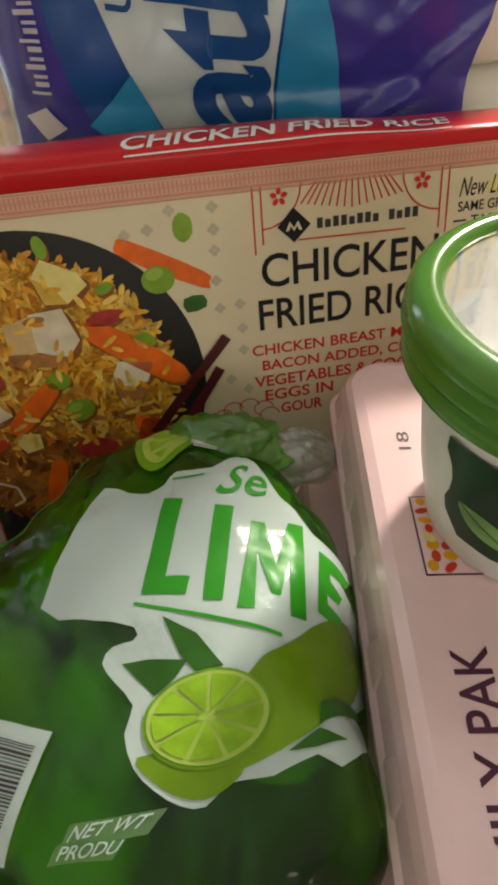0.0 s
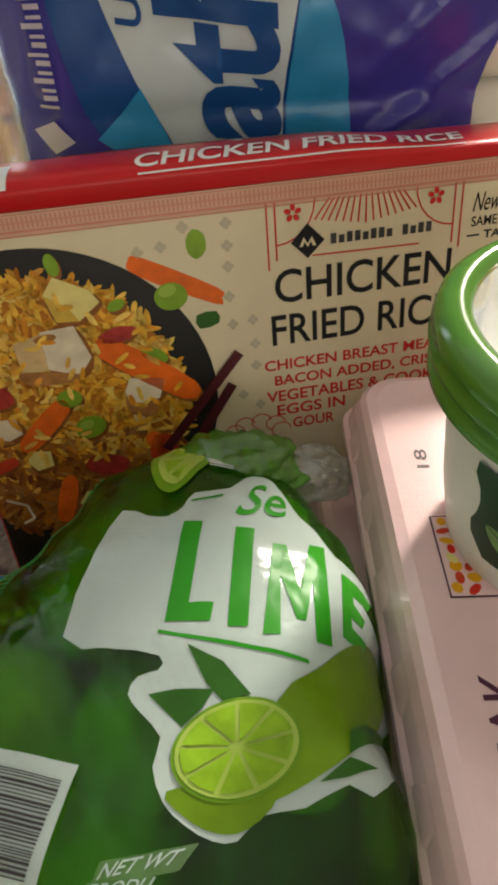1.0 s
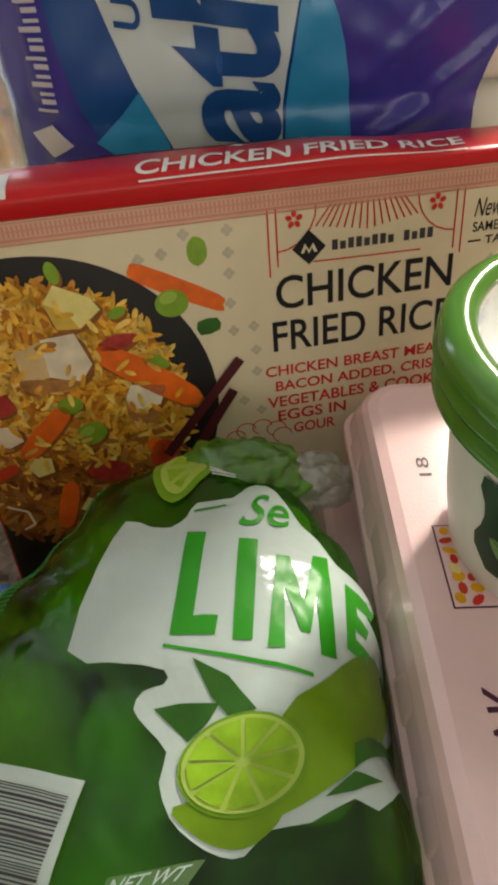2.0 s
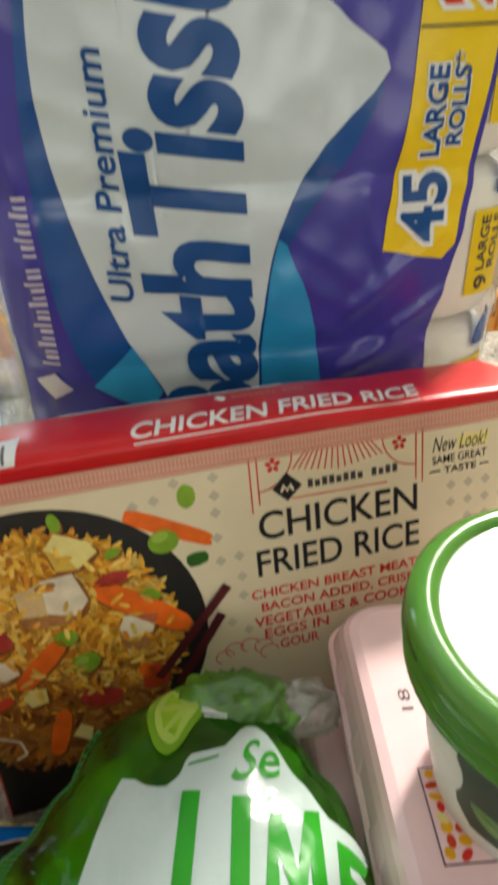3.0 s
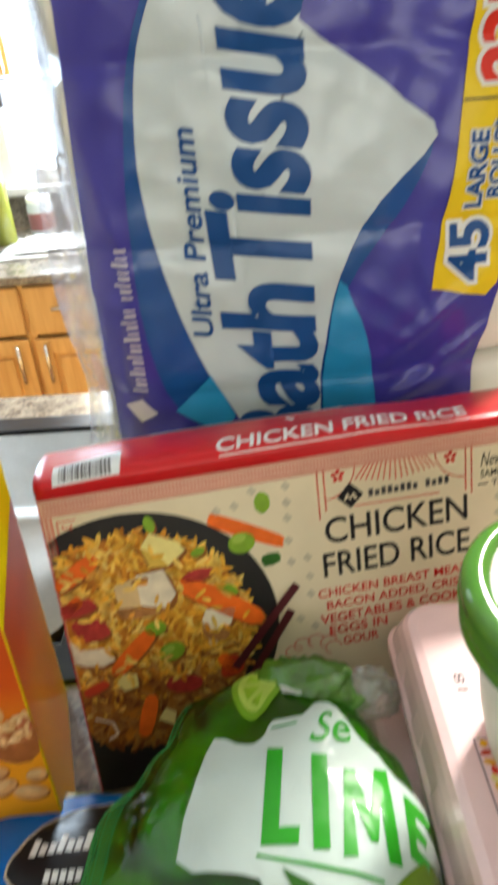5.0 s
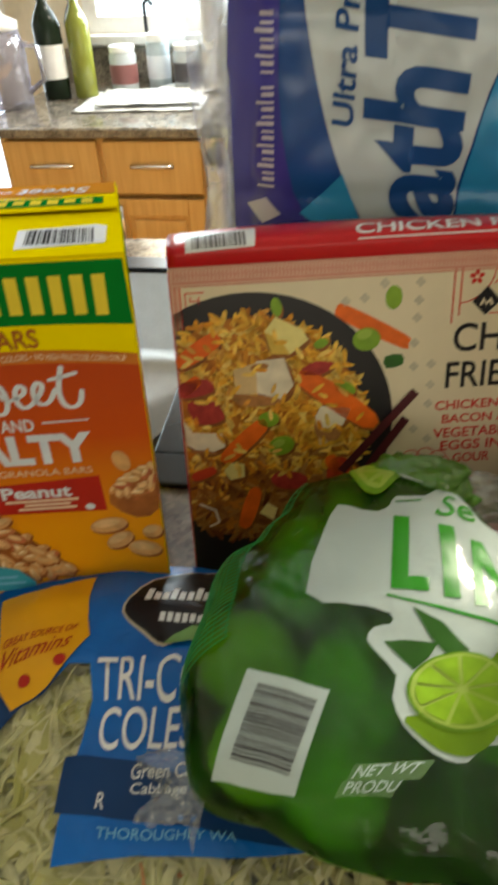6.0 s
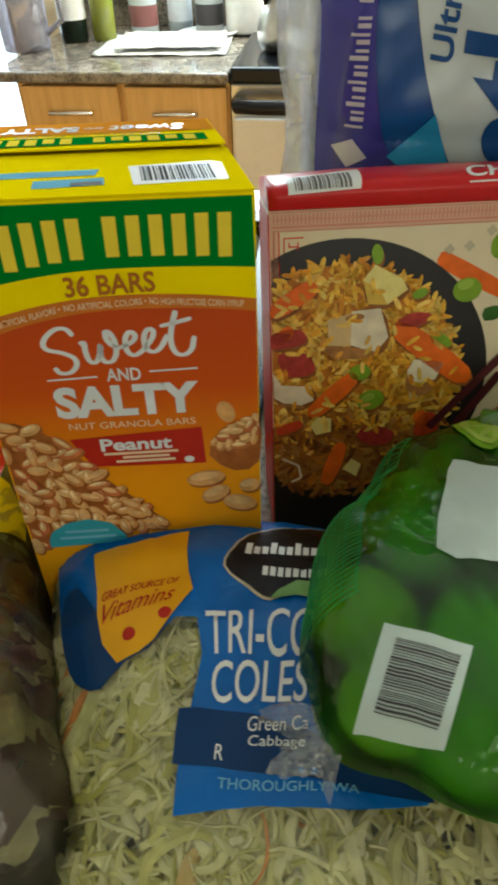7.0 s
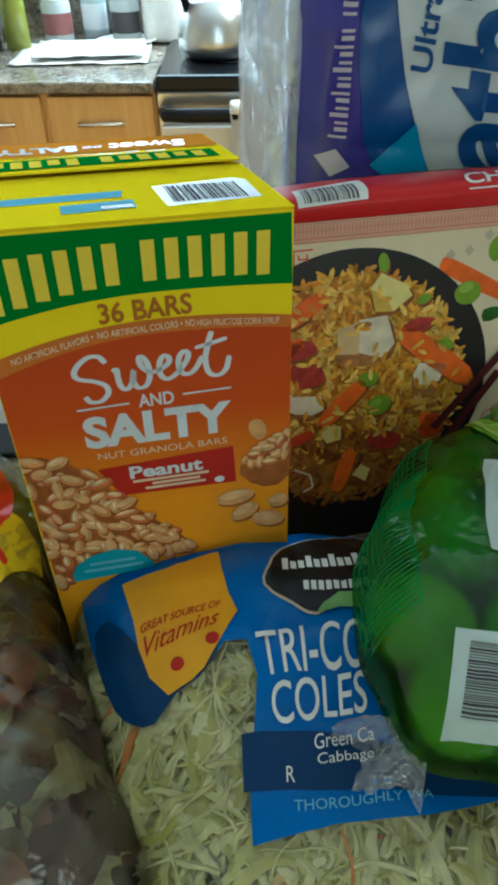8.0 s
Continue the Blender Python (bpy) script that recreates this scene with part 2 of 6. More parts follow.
# granola carton
M_YELLOW = material("yellow_card", (0.94, 0.74, 0.004), 0.6, var=0.03, spec=0.0)
M_GREEN = material("green_ink", (0.006, 0.20, 0.025), 0.5, var=0.05, spec=0.0)
M_DKYELLOW = material("ochre_ink", (0.84, 0.66, 0.06), 0.5, spec=0.0)
M_ORANGE = print_gradient("orange_ink", 2, ((0.0, (0.85, 0.42, 0.008)), (0.11, (0.82, 0.32, 0.006)), (0.17, (0.60, 0.085, 0.006)), (0.22, (0.50, 0.06, 0.008))))
M_BROWNBAND = material("brown_ink", (0.58, 0.18, 0.03), 0.55, spec=0.0)
M_REARORANGE = material("rear_orange_ink", (0.68, 0.27, 0.03), 0.6, spec=0.0)
M_BROWNINK = material("brown_letter", (0.42, 0.14, 0.015), 0.35)
M_PALEINK = material("pale_ink", (0.82, 0.62, 0.42), 0.35)
M_SILVER = material("pale_blue_letter", (0.72, 0.76, 0.80), 0.3)
M_BADGERED = material("badge_red", (0.46, 0.022, 0.012), 0.3)
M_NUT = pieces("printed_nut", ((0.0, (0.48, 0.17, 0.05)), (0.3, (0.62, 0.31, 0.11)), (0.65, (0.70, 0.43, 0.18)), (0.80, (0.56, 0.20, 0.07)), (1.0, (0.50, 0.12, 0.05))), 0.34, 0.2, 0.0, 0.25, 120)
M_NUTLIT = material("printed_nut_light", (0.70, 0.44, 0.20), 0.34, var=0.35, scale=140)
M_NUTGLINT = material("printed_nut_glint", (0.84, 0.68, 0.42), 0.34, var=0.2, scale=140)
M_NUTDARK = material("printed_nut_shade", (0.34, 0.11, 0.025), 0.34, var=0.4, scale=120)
M_TEAL = material("teal_ink", (0.05, 0.36, 0.46), 0.3)
M_SKYINK = material("sky_ink", (0.20, 0.50, 0.68), 0.5, spec=0.0)
# bath tissue
M_PURPLE = material("purple_film", (0.046, 0.042, 0.35), 0.27, var=0.16, scale=12, bump=0.34, bscale=34, spec=0.5, streak=38)
M_NAVY = material("blue_film", (0.008, 0.075, 0.31), 0.24, var=0.2, scale=16, bump=0.4, bscale=34, spec=0.5, streak=38)
M_LETTERBLUE = material("letter_blue", (0.012, 0.075, 0.27), 0.3, var=0.15, scale=30)
M_CYAN = material("cyan_film", (0.03, 0.30, 0.62), 0.25, var=0.2, scale=20, bump=0.4, bscale=28, spec=0.5)
M_SILVERFILM = material("silver_film", (0.56, 0.65, 0.70), 0.24, var=0.14, scale=9, bump=0.4, bscale=30, spec=0.5, streak=38)
M_LAVENDER = material("lavender_ink", (0.55, 0.52, 0.66), 0.35)
M_LABELYELLOW = material("label_yellow", (0.82, 0.60, 0.012), 0.3, var=0.05)
M_LABELRED = material("label_red", (0.66, 0.035, 0.02), 0.3)
M_ROLLWRAP = material("roll_wrap", (0.85, 0.84, 0.76), 0.35, var=0.06, scale=30, bump=0.3, bscale=80)
M_TISSUE = material("tissue_paper", (0.82, 0.81, 0.77), 0.9, bump=0.4, bscale=500)
M_CLEAR = film("clear_film", (0.93, 0.93, 0.94), 0.10, 0.16, 0.8, 45, 0.22, (0.62, 0.62, 0.72))
M_FINFILM = film("loose_film", (0.92, 0.92, 0.95), 0.12, 0.12, 1.0, 50, 0.30, (0.70, 0.70, 0.80), 0.30)
M_CLEAR_TIGHT = film("clear_bag_film", (0.97, 0.98, 0.94), 0.03, 0.08, 1.0, 36, 0.01, (0.70, 0.72, 0.60))
# bags
M_CORNERFILM = film("crinkled_film", (0.94, 0.96, 0.95), 0.14, 0.06, 1.0, 130, 0.04, (0.66, 0.72, 0.68), 0.25)
M_LABELFILM = film("milky_label_film", (0.70, 0.88, 0.60), 0.04, 0.14, 0.6, 60, 0.30, (0.30, 0.55, 0.22))
M_OVENSTEEL = material("oven_steel", (0.66, 0.68, 0.70), 0.42, 0.35, 0.05, 200, spec=0.4)
M_LIDFILM = film("lid_film", (0.95, 0.96, 0.95), 0.10, 0.06, 0.05, 30)
M_SALADFILM = film("salad_film", (0.95, 0.94, 0.90), 0.05, 0.18, 0.8, 60, 0.02, (0.42, 0.42, 0.28), 0.20)
M_LIMEFILM = film("green_film", (0.38, 0.72, 0.11), 0.02, 0.07, 1.0, 40, 0.02, (0.045, 0.25, 0.012), 0.26, 0.28)
M_NECKFILM = film("neck_film", (0.50, 0.80, 0.24), 0.06, 0.08, 1.0, 80, 0.22, (0.15, 0.42, 0.05), 0.34, 0.3)
M_LIMESKIN = pieces("lime_skin", ((0.0, (0.07, 0.22, 0.004)), (0.5, (0.18, 0.40, 0.008)), (1.0, (0.46, 0.58, 0.02))), 0.34, 0.5, 0.0, 0.4, 35)
M_FILMWHITE = material("film_white", (0.50, 0.60, 0.56), 0.16, var=0.06, scale=30, bump=0.5, bscale=60, spec=0.32)
# grain ink darkened for both the print's fade and shade low on the carton
M_GRAINSHADED = pieces("printed_grain_shaded", ((0.0, (0.16, 0.04, 0.012)), (0.5, (0.34, 0.13, 0.025)), (1.0, (0.50, 0.24, 0.06))), 0.4, 0.2)
M_LIMEYELLOW = material("ripe_lime_skin", (0.56, 0.60, 0.03), 0.34, var=0.3, scale=35, bump=0.25, bscale=900, spec=0.5)
# dark green painted in for the shade inside and under the bag
M_LIMESHADE = material("green_bag_shade", (0.022, 0.10, 0.008), 0.5, var=0.6, scale=35, bump=0.3, bscale=60)
M_NET = material("green_net", (0.02, 0.26, 0.06), 0.4)
M_LETTERGREEN = material("letter_green", (0.03, 0.30, 0.012), 0.32, var=0.12, scale=60)
M_LEAFINK = material("leaf_ink", (0.035, 0.13, 0.015), 0.35, var=0.3, scale=70)
M_SLICEPEEL = material("slice_peel", (0.16, 0.34, 0.015), 0.34)
M_SLICEPITH = material("slice_pith", (0.40, 0.56, 0.10), 0.34, var=0.15, scale=60)
M_SLICE = material("slice_flesh", (0.26, 0.47, 0.02), 0.34, var=0.4, scale=110)
M_LIMEPRINT = material("printed_lime", (0.15, 0.28, 0.010), 0.24, var=0.65, scale=20)
M_BLUEFILM = material("blue_bag_film", (0.003, 0.135, 0.50), 0.24, var=0.3, scale=18, bump=0.8, bscale=50, spec=0.32, streak=30)
M_DEEPBLUE = material("deep_blue_film", (0.006, 0.042, 0.14), 0.30, var=0.2, scale=22)
M_BAGYELLOW = material("bag_yellow", (0.80, 0.40, 0.012), 0.35, var=0.08, scale=40)
M_SHRED = pieces("cabbage_shred", ((0.0, (0.48, 0.46, 0.10)), (0.25, (0.68, 0.64, 0.24)), (0.6, (0.87, 0.82, 0.48)), (0.986, (0.60, 0.58, 0.24)), (0.988, (0.76, 0.30, 0.08)), (1.0, (0.76, 0.30, 0.08))), 0.35, 0.4, 0.0, 0.2, 60)
# dark olive painted in for the shade between shreds
M_SLAWSHADE = material("cabbage_gap_shade", (0.20, 0.20, 0.07), 0.6, var=0.6, scale=40)
M_LEAF = pieces("salad_leaf", ((0.0, (0.030, 0.007, 0.008)), (0.35, (0.085, 0.016, 0.012)), (0.5, (0.08, 0.05, 0.014)), (0.68, (0.11, 0.10, 0.03)), (0.85, (0.28, 0.27, 0.12)), (1.0, (0.15, 0.030, 0.02))), 0.32, 0.5, 0.0, 0.6, 70)
# near-black brown painted in for the shade among the leaves
M_SALADSHADE = material("salad_gap_shade", (0.04, 0.035, 0.018), 0.6, var=0.6, scale=60)
# eggs, jar, kitchen
M_PINK = material("pink_foam", (0.92, 0.65, 0.65), 0.18, var=0.05, scale=70, bump=0.06, bscale=700, coat=0.35, spec=0.6)
M_PLUMINK = material("plum_ink", (0.10, 0.03, 0.06), 0.4)
M_LIDGREEN = material("lid_green", (0.085, 0.24, 0.03), 0.18, var=0.12, scale=40, spec=0.5)
M_JARGREEN = material("jar_label_green", (0.012, 0.045, 0.02), 0.3, var=0.3, scale=60)
M_LEAFLIT = material("jar_leaf_green", (0.20, 0.38, 0.12), 0.32, var=0.5, scale=50)
M_TOWEL = material("towel_cloth", (0.78, 0.77, 0.74), 0.9, bump=0.5, bscale=500)
M_BOTTLE = material("dark_bottle", (0.012, 0.02, 0.012), 0.08)
M_OIL = material("oil_bottle", (0.22, 0.24, 0.04), 0.08, spec=0.5)
M_JARGLASS = material("spice_jar_glass", (0.46, 0.50, 0.52), 0.08, spec=0.5)
M_BLUEGLASS = material("blue_bottle", (0.46, 0.54, 0.58), 0.12)
M_PITCHER = film("smoky_pitcher", (0.62, 0.60, 0.66), 0.12, 0.06, 0.1, 20, 0.30, (0.50, 0.48, 0.56))
M_COPPER = material("copper", (0.75, 0.30, 0.14), 0.2, 1.0)


# ---- helpers ----
def part(name, bm, mat, parent=None, label="", m=None, smooth=False):
    me = bpy.data.meshes.new(name)
    bm.to_mesh(me)
    bm.free()
    if smooth:
        for p in me.polygons:
            p.use_smooth = True
    if mat:
        me.materials.append(mat)
    ob = new(name, me)
    ob.parent = parent
    if m is not None:
        ob.matrix_basis = m
    if label:
        tagged(ob, label)
    return ob


def thing(name, m, label, category, group="", kind=""):
    ob = new(name)
    ob.empty_display_size = 0.05
    ob.matrix_basis = m
    return tagged(ob, label, category, group, kind)


def structure(name, bm, mat, label, category):
    return tagged(part(name, bm, mat), label, category, kind="structure")


def box(x0, x1, y0, y1, z0, z1, bevel=0.0, seg=2):
    bm = bmesh.new()
    bmesh.ops.create_cube(bm, size=1)
    for v in bm.verts:
        v.co = ((x0 + x1) / 2 + v.co.x * (x1 - x0), (y0 + y1) / 2 + v.co.y * (y1 - y0), (z0 + z1) / 2 + v.co.z * (z1 - z0))
    if bevel:
        bmesh.ops.bevel(bm, geom=bm.edges[:], offset=bevel, segments=seg, affect="EDGES", profile=0.5)
    return bm


def join(bms):
    out = bmesh.new()
    for bm in bms:
        me = bpy.data.meshes.new("tmp")
        bm.to_mesh(me)
        bm.free()
        out.from_mesh(me)
        bpy.data.meshes.remove(me)
    return out


def moved(bm, m):
    bmesh.ops.transform(bm, matrix=m, verts=bm.verts[:])
    return bm


def lathe(profile, n=40, caps=True):
    """A turned body from (radius, height) pairs."""
    bm = bmesh.new()
    rings = [[bm.verts.new((r * math.cos(2 * math.pi * k / n), r * math.sin(2 * math.pi * k / n), z)) for k in range(n)] for r, z in profile]
    for a, b in zip(rings, rings[1:]):
        for k in range(n):
            bm.faces.new((a[k], a[(k + 1) % n], b[(k + 1) % n], b[k]))
    if caps:
        bm.faces.new(rings[0][::-1])
        bm.faces.new(rings[-1])
    return bm


def round_rect(w, d, r, n=6):
    pts = []
    for cx, cy, a0 in ((w / 2 - r, d / 2 - r, 0), (-w / 2 + r, d / 2 - r, 90), (-w / 2 + r, -d / 2 + r, 180), (w / 2 - r, -d / 2 + r, 270)):
        for k in range(n + 1):
            a = radians(a0 + 90 * k / n)
            pts.append((cx + r * math.cos(a), cy + r * math.sin(a)))
    return pts


def loft(rings, n=6, top=True, bottom=True):
    """A body through rounded rectangles (width, depth, corner, height)."""
    bm = bmesh.new()
    rows = [[bm.verts.new((x, y, z)) for x, y in round_rect(w, d, r, n)] for w, d, r, z in rings]
    for a, b in zip(rows, rows[1:]):
        for k in range(len(a)):
            bm.faces.new((a[k], a[(k + 1) % len(a)], b[(k + 1) % len(a)], b[k]))
    if bottom:
        bm.faces.new(rows[0][::-1])
    if top:
        bm.faces.new(rows[-1])
    return bm


def tube(points, r, n=8):
    """A round bar along points."""
    bm = bmesh.new()
    rows = []
    pts = [Vector(p) for p in points]
    for i, p in enumerate(pts):
        d = (pts[min(i + 1, len(pts) - 1)] - pts[max(i - 1, 0)]).normalized()
        side = d.cross(Vector((0.13, 0.21, 0.97))).normalized()
        up = side.cross(d)
        rows.append([bm.verts.new(p + r * (math.cos(2 * math.pi * k / n) * side + math.sin(2 * math.pi * k / n) * up)) for k in range(n)])
    for a, b in zip(rows, rows[1:]):
        for k in range(n):
            bm.faces.new((a[k], a[(k + 1) % n], b[(k + 1) % n], b[k]))
    bm.faces.new(rows[0][::-1])
    bm.faces.new(rows[-1])
    return bm


# flat prints, in millimetres of the printed face
def rounded_outline(pts, steps):
    out = []
    n = len(pts)
    for i in range(n):
        p0, p1, p2, p3 = (Vector(pts[(i + k) % n]) for k in (-1, 0, 1, 2))
        for s in range(steps):
            t = s / steps
            out.append(0.5 * (2 * p1 + (p2 - p0) * t + (2 * p0 - 5 * p1 + 4 * p2 - p3) * t * t + (3 * p1 - p0 - 3 * p2 + p3) * t ** 3))
    return out


def shape(*outlines, steps=0):
    bm = bmesh.new()
    for pts in outlines:
        if steps:
            pts = rounded_outline(pts, steps)
        bm.faces.new([bm.verts.new((p[0], p[1], 0)) for p in pts])
    bm.normal_update()
    bmesh.ops.triangulate(bm, faces=bm.faces[:], ngon_method="EAR_CLIP")
    return bm


def oval(cx, cy, rx, ry, turn=0.0, n=20):
    c, s = math.cos(radians(turn)), math.sin(radians(turn))
    return [(cx + rx * math.cos(a) * c - ry * math.sin(a) * s, cy + rx * math.cos(a) * s + ry * math.sin(a) * c) for a in (2 * math.pi * k / n for k in range(n))]


def bar(x0, y0, x1, y1, w):
    d = Vector((x1 - x0, y1 - y0)).normalized() * (w / 2)
    return [(x0 - d.y, y0 + d.x), (x0 + d.y, y0 - d.x), (x1 + d.y, y1 - d.x), (x1 - d.y, y1 + d.x)]


def rect(x0, y0, x1, y1):
    return [(x0, y0), (x1, y0), (x1, y1), (x0, y1)]


def words(text, bl, br, tr, tl, bold=0.0, shear=0.0, halo=0.0):
    """Lettering fitted into a four-sided field. halo: how much fatter the outline behind such lettering is."""
    curve = bpy.data.curves.new("letters", "FONT")
    curve.body, curve.offset, curve.shear, curve.resolution_u = text, bold + halo, shear, 4
    ob = bpy.data.objects.new("letters", curve)
    me = bpy.data.meshes.new_from_object(ob)
    bm = bmesh.new()
    bm.from_mesh(me)
    bpy.data.objects.remove(ob)
    bpy.data.curves.remove(curve)
    bpy.data.meshes.remove(me)
    x0, x1 = min(v.co.x for v in bm.verts) + halo, max(v.co.x for v in bm.verts) - halo
    y0, y1 = min(v.co.y for v in bm.verts) + halo, max(v.co.y for v in bm.verts) - halo
    for v in bm.verts:
        a, b = (v.co.x - x0) / (x1 - x0), (v.co.y - y0) / (y1 - y0)
        p = (1 - b) * ((1 - a) * Vector(bl) + a * Vector(br)) + b * ((1 - a) * Vector(tl) + a * Vector(tr))
        v.co = (p.x, p.y, 0)
    return bm


def line(text, x0, y0, x1, y1, bold=0.0, shear=0.0):
    return words(text, (x0, y0), (x1, y0), (x1, y1), (x0, y1), bold, shear)


def upright(text, x0, y0, x1, y1, bold=0.0, shear=0.0, halo=0.0):
    """Lettering that reads upwards: x0 is the line's top, x1 its foot."""
    return words(text, (x1, y0), (x1, y1), (x0, y1), (x0, y0), bold, shear, halo)


def stroke(pts, w):
    """A pen stroke along a smooth open line."""
    p = [Vector(q) for q in pts]
    p = [2 * p[0] - p[1]] + p + [2 * p[-1] - p[-2]]
    line_ = []
    for i in range(1, len(p) - 2):
        for k in range(5):
            t = k / 5
            line_.append(0.5 * (2 * p[i] + (p[i + 1] - p[i - 1]) * t + (2 * p[i - 1] - 5 * p[i] + 4 * p[i + 1] - p[i + 2]) * t * t + (3 * p[i] - p[i - 1] - 3 * p[i + 1] + p[i + 2]) * t ** 3))
    line_.append(p[-2])
    bm = bmesh.new()
    rows = []
    for i, q in enumerate(line_):
        d = (line_[min(i + 1, len(line_) - 1)] - line_[max(i - 1, 0)]).normalized()
        k = w / 2 * (0.75 + 0.4 * abs(d.y)) * (0.7 if i in (0, len(line_) - 1) else 1)
        rows.append((bm.verts.new((q.x - d.y * k, q.y + d.x * k, 0)), bm.verts.new((q.x + d.y * k, q.y - d.x * k, 0))))
    for a, b in zip(rows, rows[1:]):
        bm.faces.new((a[0], a[1], b[1], b[0]))
    return bm


def blocks(x0, y0, x1, y1, n, gap=0.3, skip=()):
    """A row of plain bars in place of a mark."""
    w = (x1 - x0) / n
    return shape(*[rect(x0 + k * w, y0, x0 + (k + 1 - gap) * w, y1 - (0.22 * (y1 - y0) if k % 3 == 1 else 0)) for k in range(n) if k not in skip])


def barcode(x0, y0, x1, y1, seed, along=0):
    rnd = random.Random(seed)
    out, p, (a, b) = [], 0.0, ((x0, x1) if along == 0 else (y0, y1))
    while True:
        w, g = rnd.choice((0.5, 0.7, 1.1, 1.6)), rnd.choice((0.4, 0.6, 0.9))
        if a + p + w > b:
            return shape(*out)
        out.append(rect(a + p, y0, a + p + w, y1) if along == 0 else rect(x0, a + p, x1, a + p + w))
        p += w + g


FINE = {"barcode", "dot_pattern", "border", "mark", "small_print", "sunburst", "rule", "cloud_line", "corner_key"}


def printed(name, bm, place, mat, parent, lift, label="", cut=0.0):
    """Lays a flat print, in millimetres, on a surface: place(x, y, lift) in metres. cut: the pitch of a grid that lets it bend."""
    if cut:
        for axis in (0, 1):
            lo, hi = min(v.co[axis] for v in bm.verts), max(v.co[axis] for v in bm.verts)
            k = math.floor(lo / cut) + 1
            while k * cut < hi:
                co, no = [0, 0, 0], [0, 0, 0]
                co[axis], no[axis] = k * cut, 1
                bmesh.ops.bisect_plane(bm, geom=bm.verts[:] + bm.edges[:] + bm.faces[:], plane_co=co, plane_no=no, dist=1e-6)
                k += 1
    for v in bm.verts:
        v.co = place(v.co.x / 1000, v.co.y / 1000, lift)
    ob = part(name, bm, mat, parent, label, smooth=bool(cut))
    return tagged(ob, kind="stuff") if name in FINE else ob


def on_front(x, y, lift):
    return (x, -lift, y)


LIFT = 0.00025


def layer(n):
    return LIFT * n


# ---- structure ----
TOP = 0.90
structure("floor", box(-3, 3, -3, 2.45, -0.05, 0), M_FLOOR, "brown wooden kitchen floor", "floor")
structure("ceiling", box(-3, 3, -3, 2.45, 2.5, 2.6), M_CEIL, "plain white kitchen ceiling", "ceiling")
structure("wall_south", box(-3, 3, -3.1, -3, 0, 2.5), M_WALL, "plain cream painted wall", "wall")
structure("wall_west", box(-3.1, -3, -3, 2.45, 0, 2.5), M_WALL, "plain cream painted wall", "wall")
structure("wall_east", box(3, 3.1, -3, 2.45, 0, 2.5), M_WALL, "plain cream painted wall", "wall")
WX0, WX1, WZ0, WZ1 = -0.86, 0.50, 1.04, 2.05
DX0, DX1, DZ1 = -2.05, -1.12, 2.05
structure("wall_north", join([box(-3, DX0, 2.37, 2.45, 0, 2.5), box(DX0, DX1, 2.37, 2.45, DZ1, 2.5), box(DX1, WX0, 2.37, 2.45, 0, 2.5), box(WX1, 3, 2.37, 2.45, 0, 2.5), box(WX0, WX1, 2.37, 2.45, 0, WZ0), box(WX0, WX1, 2.37, 2.45, WZ1, 2.5)]), M_WALL, "cream painted wall behind the counter", "wall")
door = thing("door_1", pose(0, 2.37, 0), "white framed glass door with bright daylight behind", "door", kind="structure")
part("door_frame", join([box(DX0, DX0 + 0.08, 0.0, 0.05, 0, DZ1), box(DX1 - 0.08, DX1, 0.0, 0.05, 0, DZ1), box(DX0 + 0.08, DX1 - 0.08, 0.0, 0.05, 0, 0.18), box(DX0 + 0.08, DX1 - 0.08, 0.0, 0.05, DZ1 - 0.10, DZ1)]), M_WHITE, door)
part("door_handle", tube([(DX1 - 0.04, 0.0, 0.98), (DX1 - 0.04, -0.05, 0.98), (DX1 - 0.14, -0.055, 0.98)], 0.009), M_CHROME, door, smooth=True)
win = thing("window_1", pose(0, 2.37, WZ0), "white framed kitchen window with bright daylight behind", "window", kind="structure")
part("window_frame", join([box(WX0, WX0 + 0.045, 0.0, 0.06, 0, WZ1 - WZ0), box(WX1 - 0.045, WX1, 0.0, 0.06, 0, WZ1 - WZ0), box(WX0 + 0.045, WX1 - 0.045, 0.0, 0.06, 0, 0.045), box(WX0 + 0.045, WX1 - 0.045, 0.0, 0.06, WZ1 - WZ0 - 0.045, WZ1 - WZ0), box(-0.46, -0.425, 0.005, 0.055, 0.045, WZ1 - WZ0 - 0.045)]), M_WHITE, win)
part("window_sill", box(WX0 - 0.03, WX1 + 0.03, -0.05, -0.002, -0.03, -0.002, 0.004), M_WHITE, win)
sky = bpy.data.materials.new("daylight")
sky.use_nodes = True
sky.node_tree.nodes.clear()
_o, _e = sky.node_tree.nodes.new("ShaderNodeOutputMaterial"), sky.node_tree.nodes.new("ShaderNodeEmission")
_e.inputs[0].default_value, _e.inputs[1].default_value = (0.72, 0.88, 1.0, 1), 2.9
sky.node_tree.links.new(_e.outputs[0], _o.inputs[0])
structure("backdrop", box(-4, 4, 4.0, 4.02, -0.5, 4.5), sky, "pale bright sky outside the window", "sky")

# island with a sink let into it
SX0, SX1, SY0, SY1 = -0.68, -0.165, 0.40, 0.87
structure("island_top", join([box(-1.3, SX0, -0.32, 0.97, 0.868, TOP), box(SX1, 1.3, -0.32, 0.97, 0.868, TOP), box(SX0, SX1, -0.32, SY0, 0.868, TOP), box(SX0, SX1, SY1, 0.97, 0.868, TOP)]), M_GRANITE, "speckled brown and black polished granite island top", "worktop")
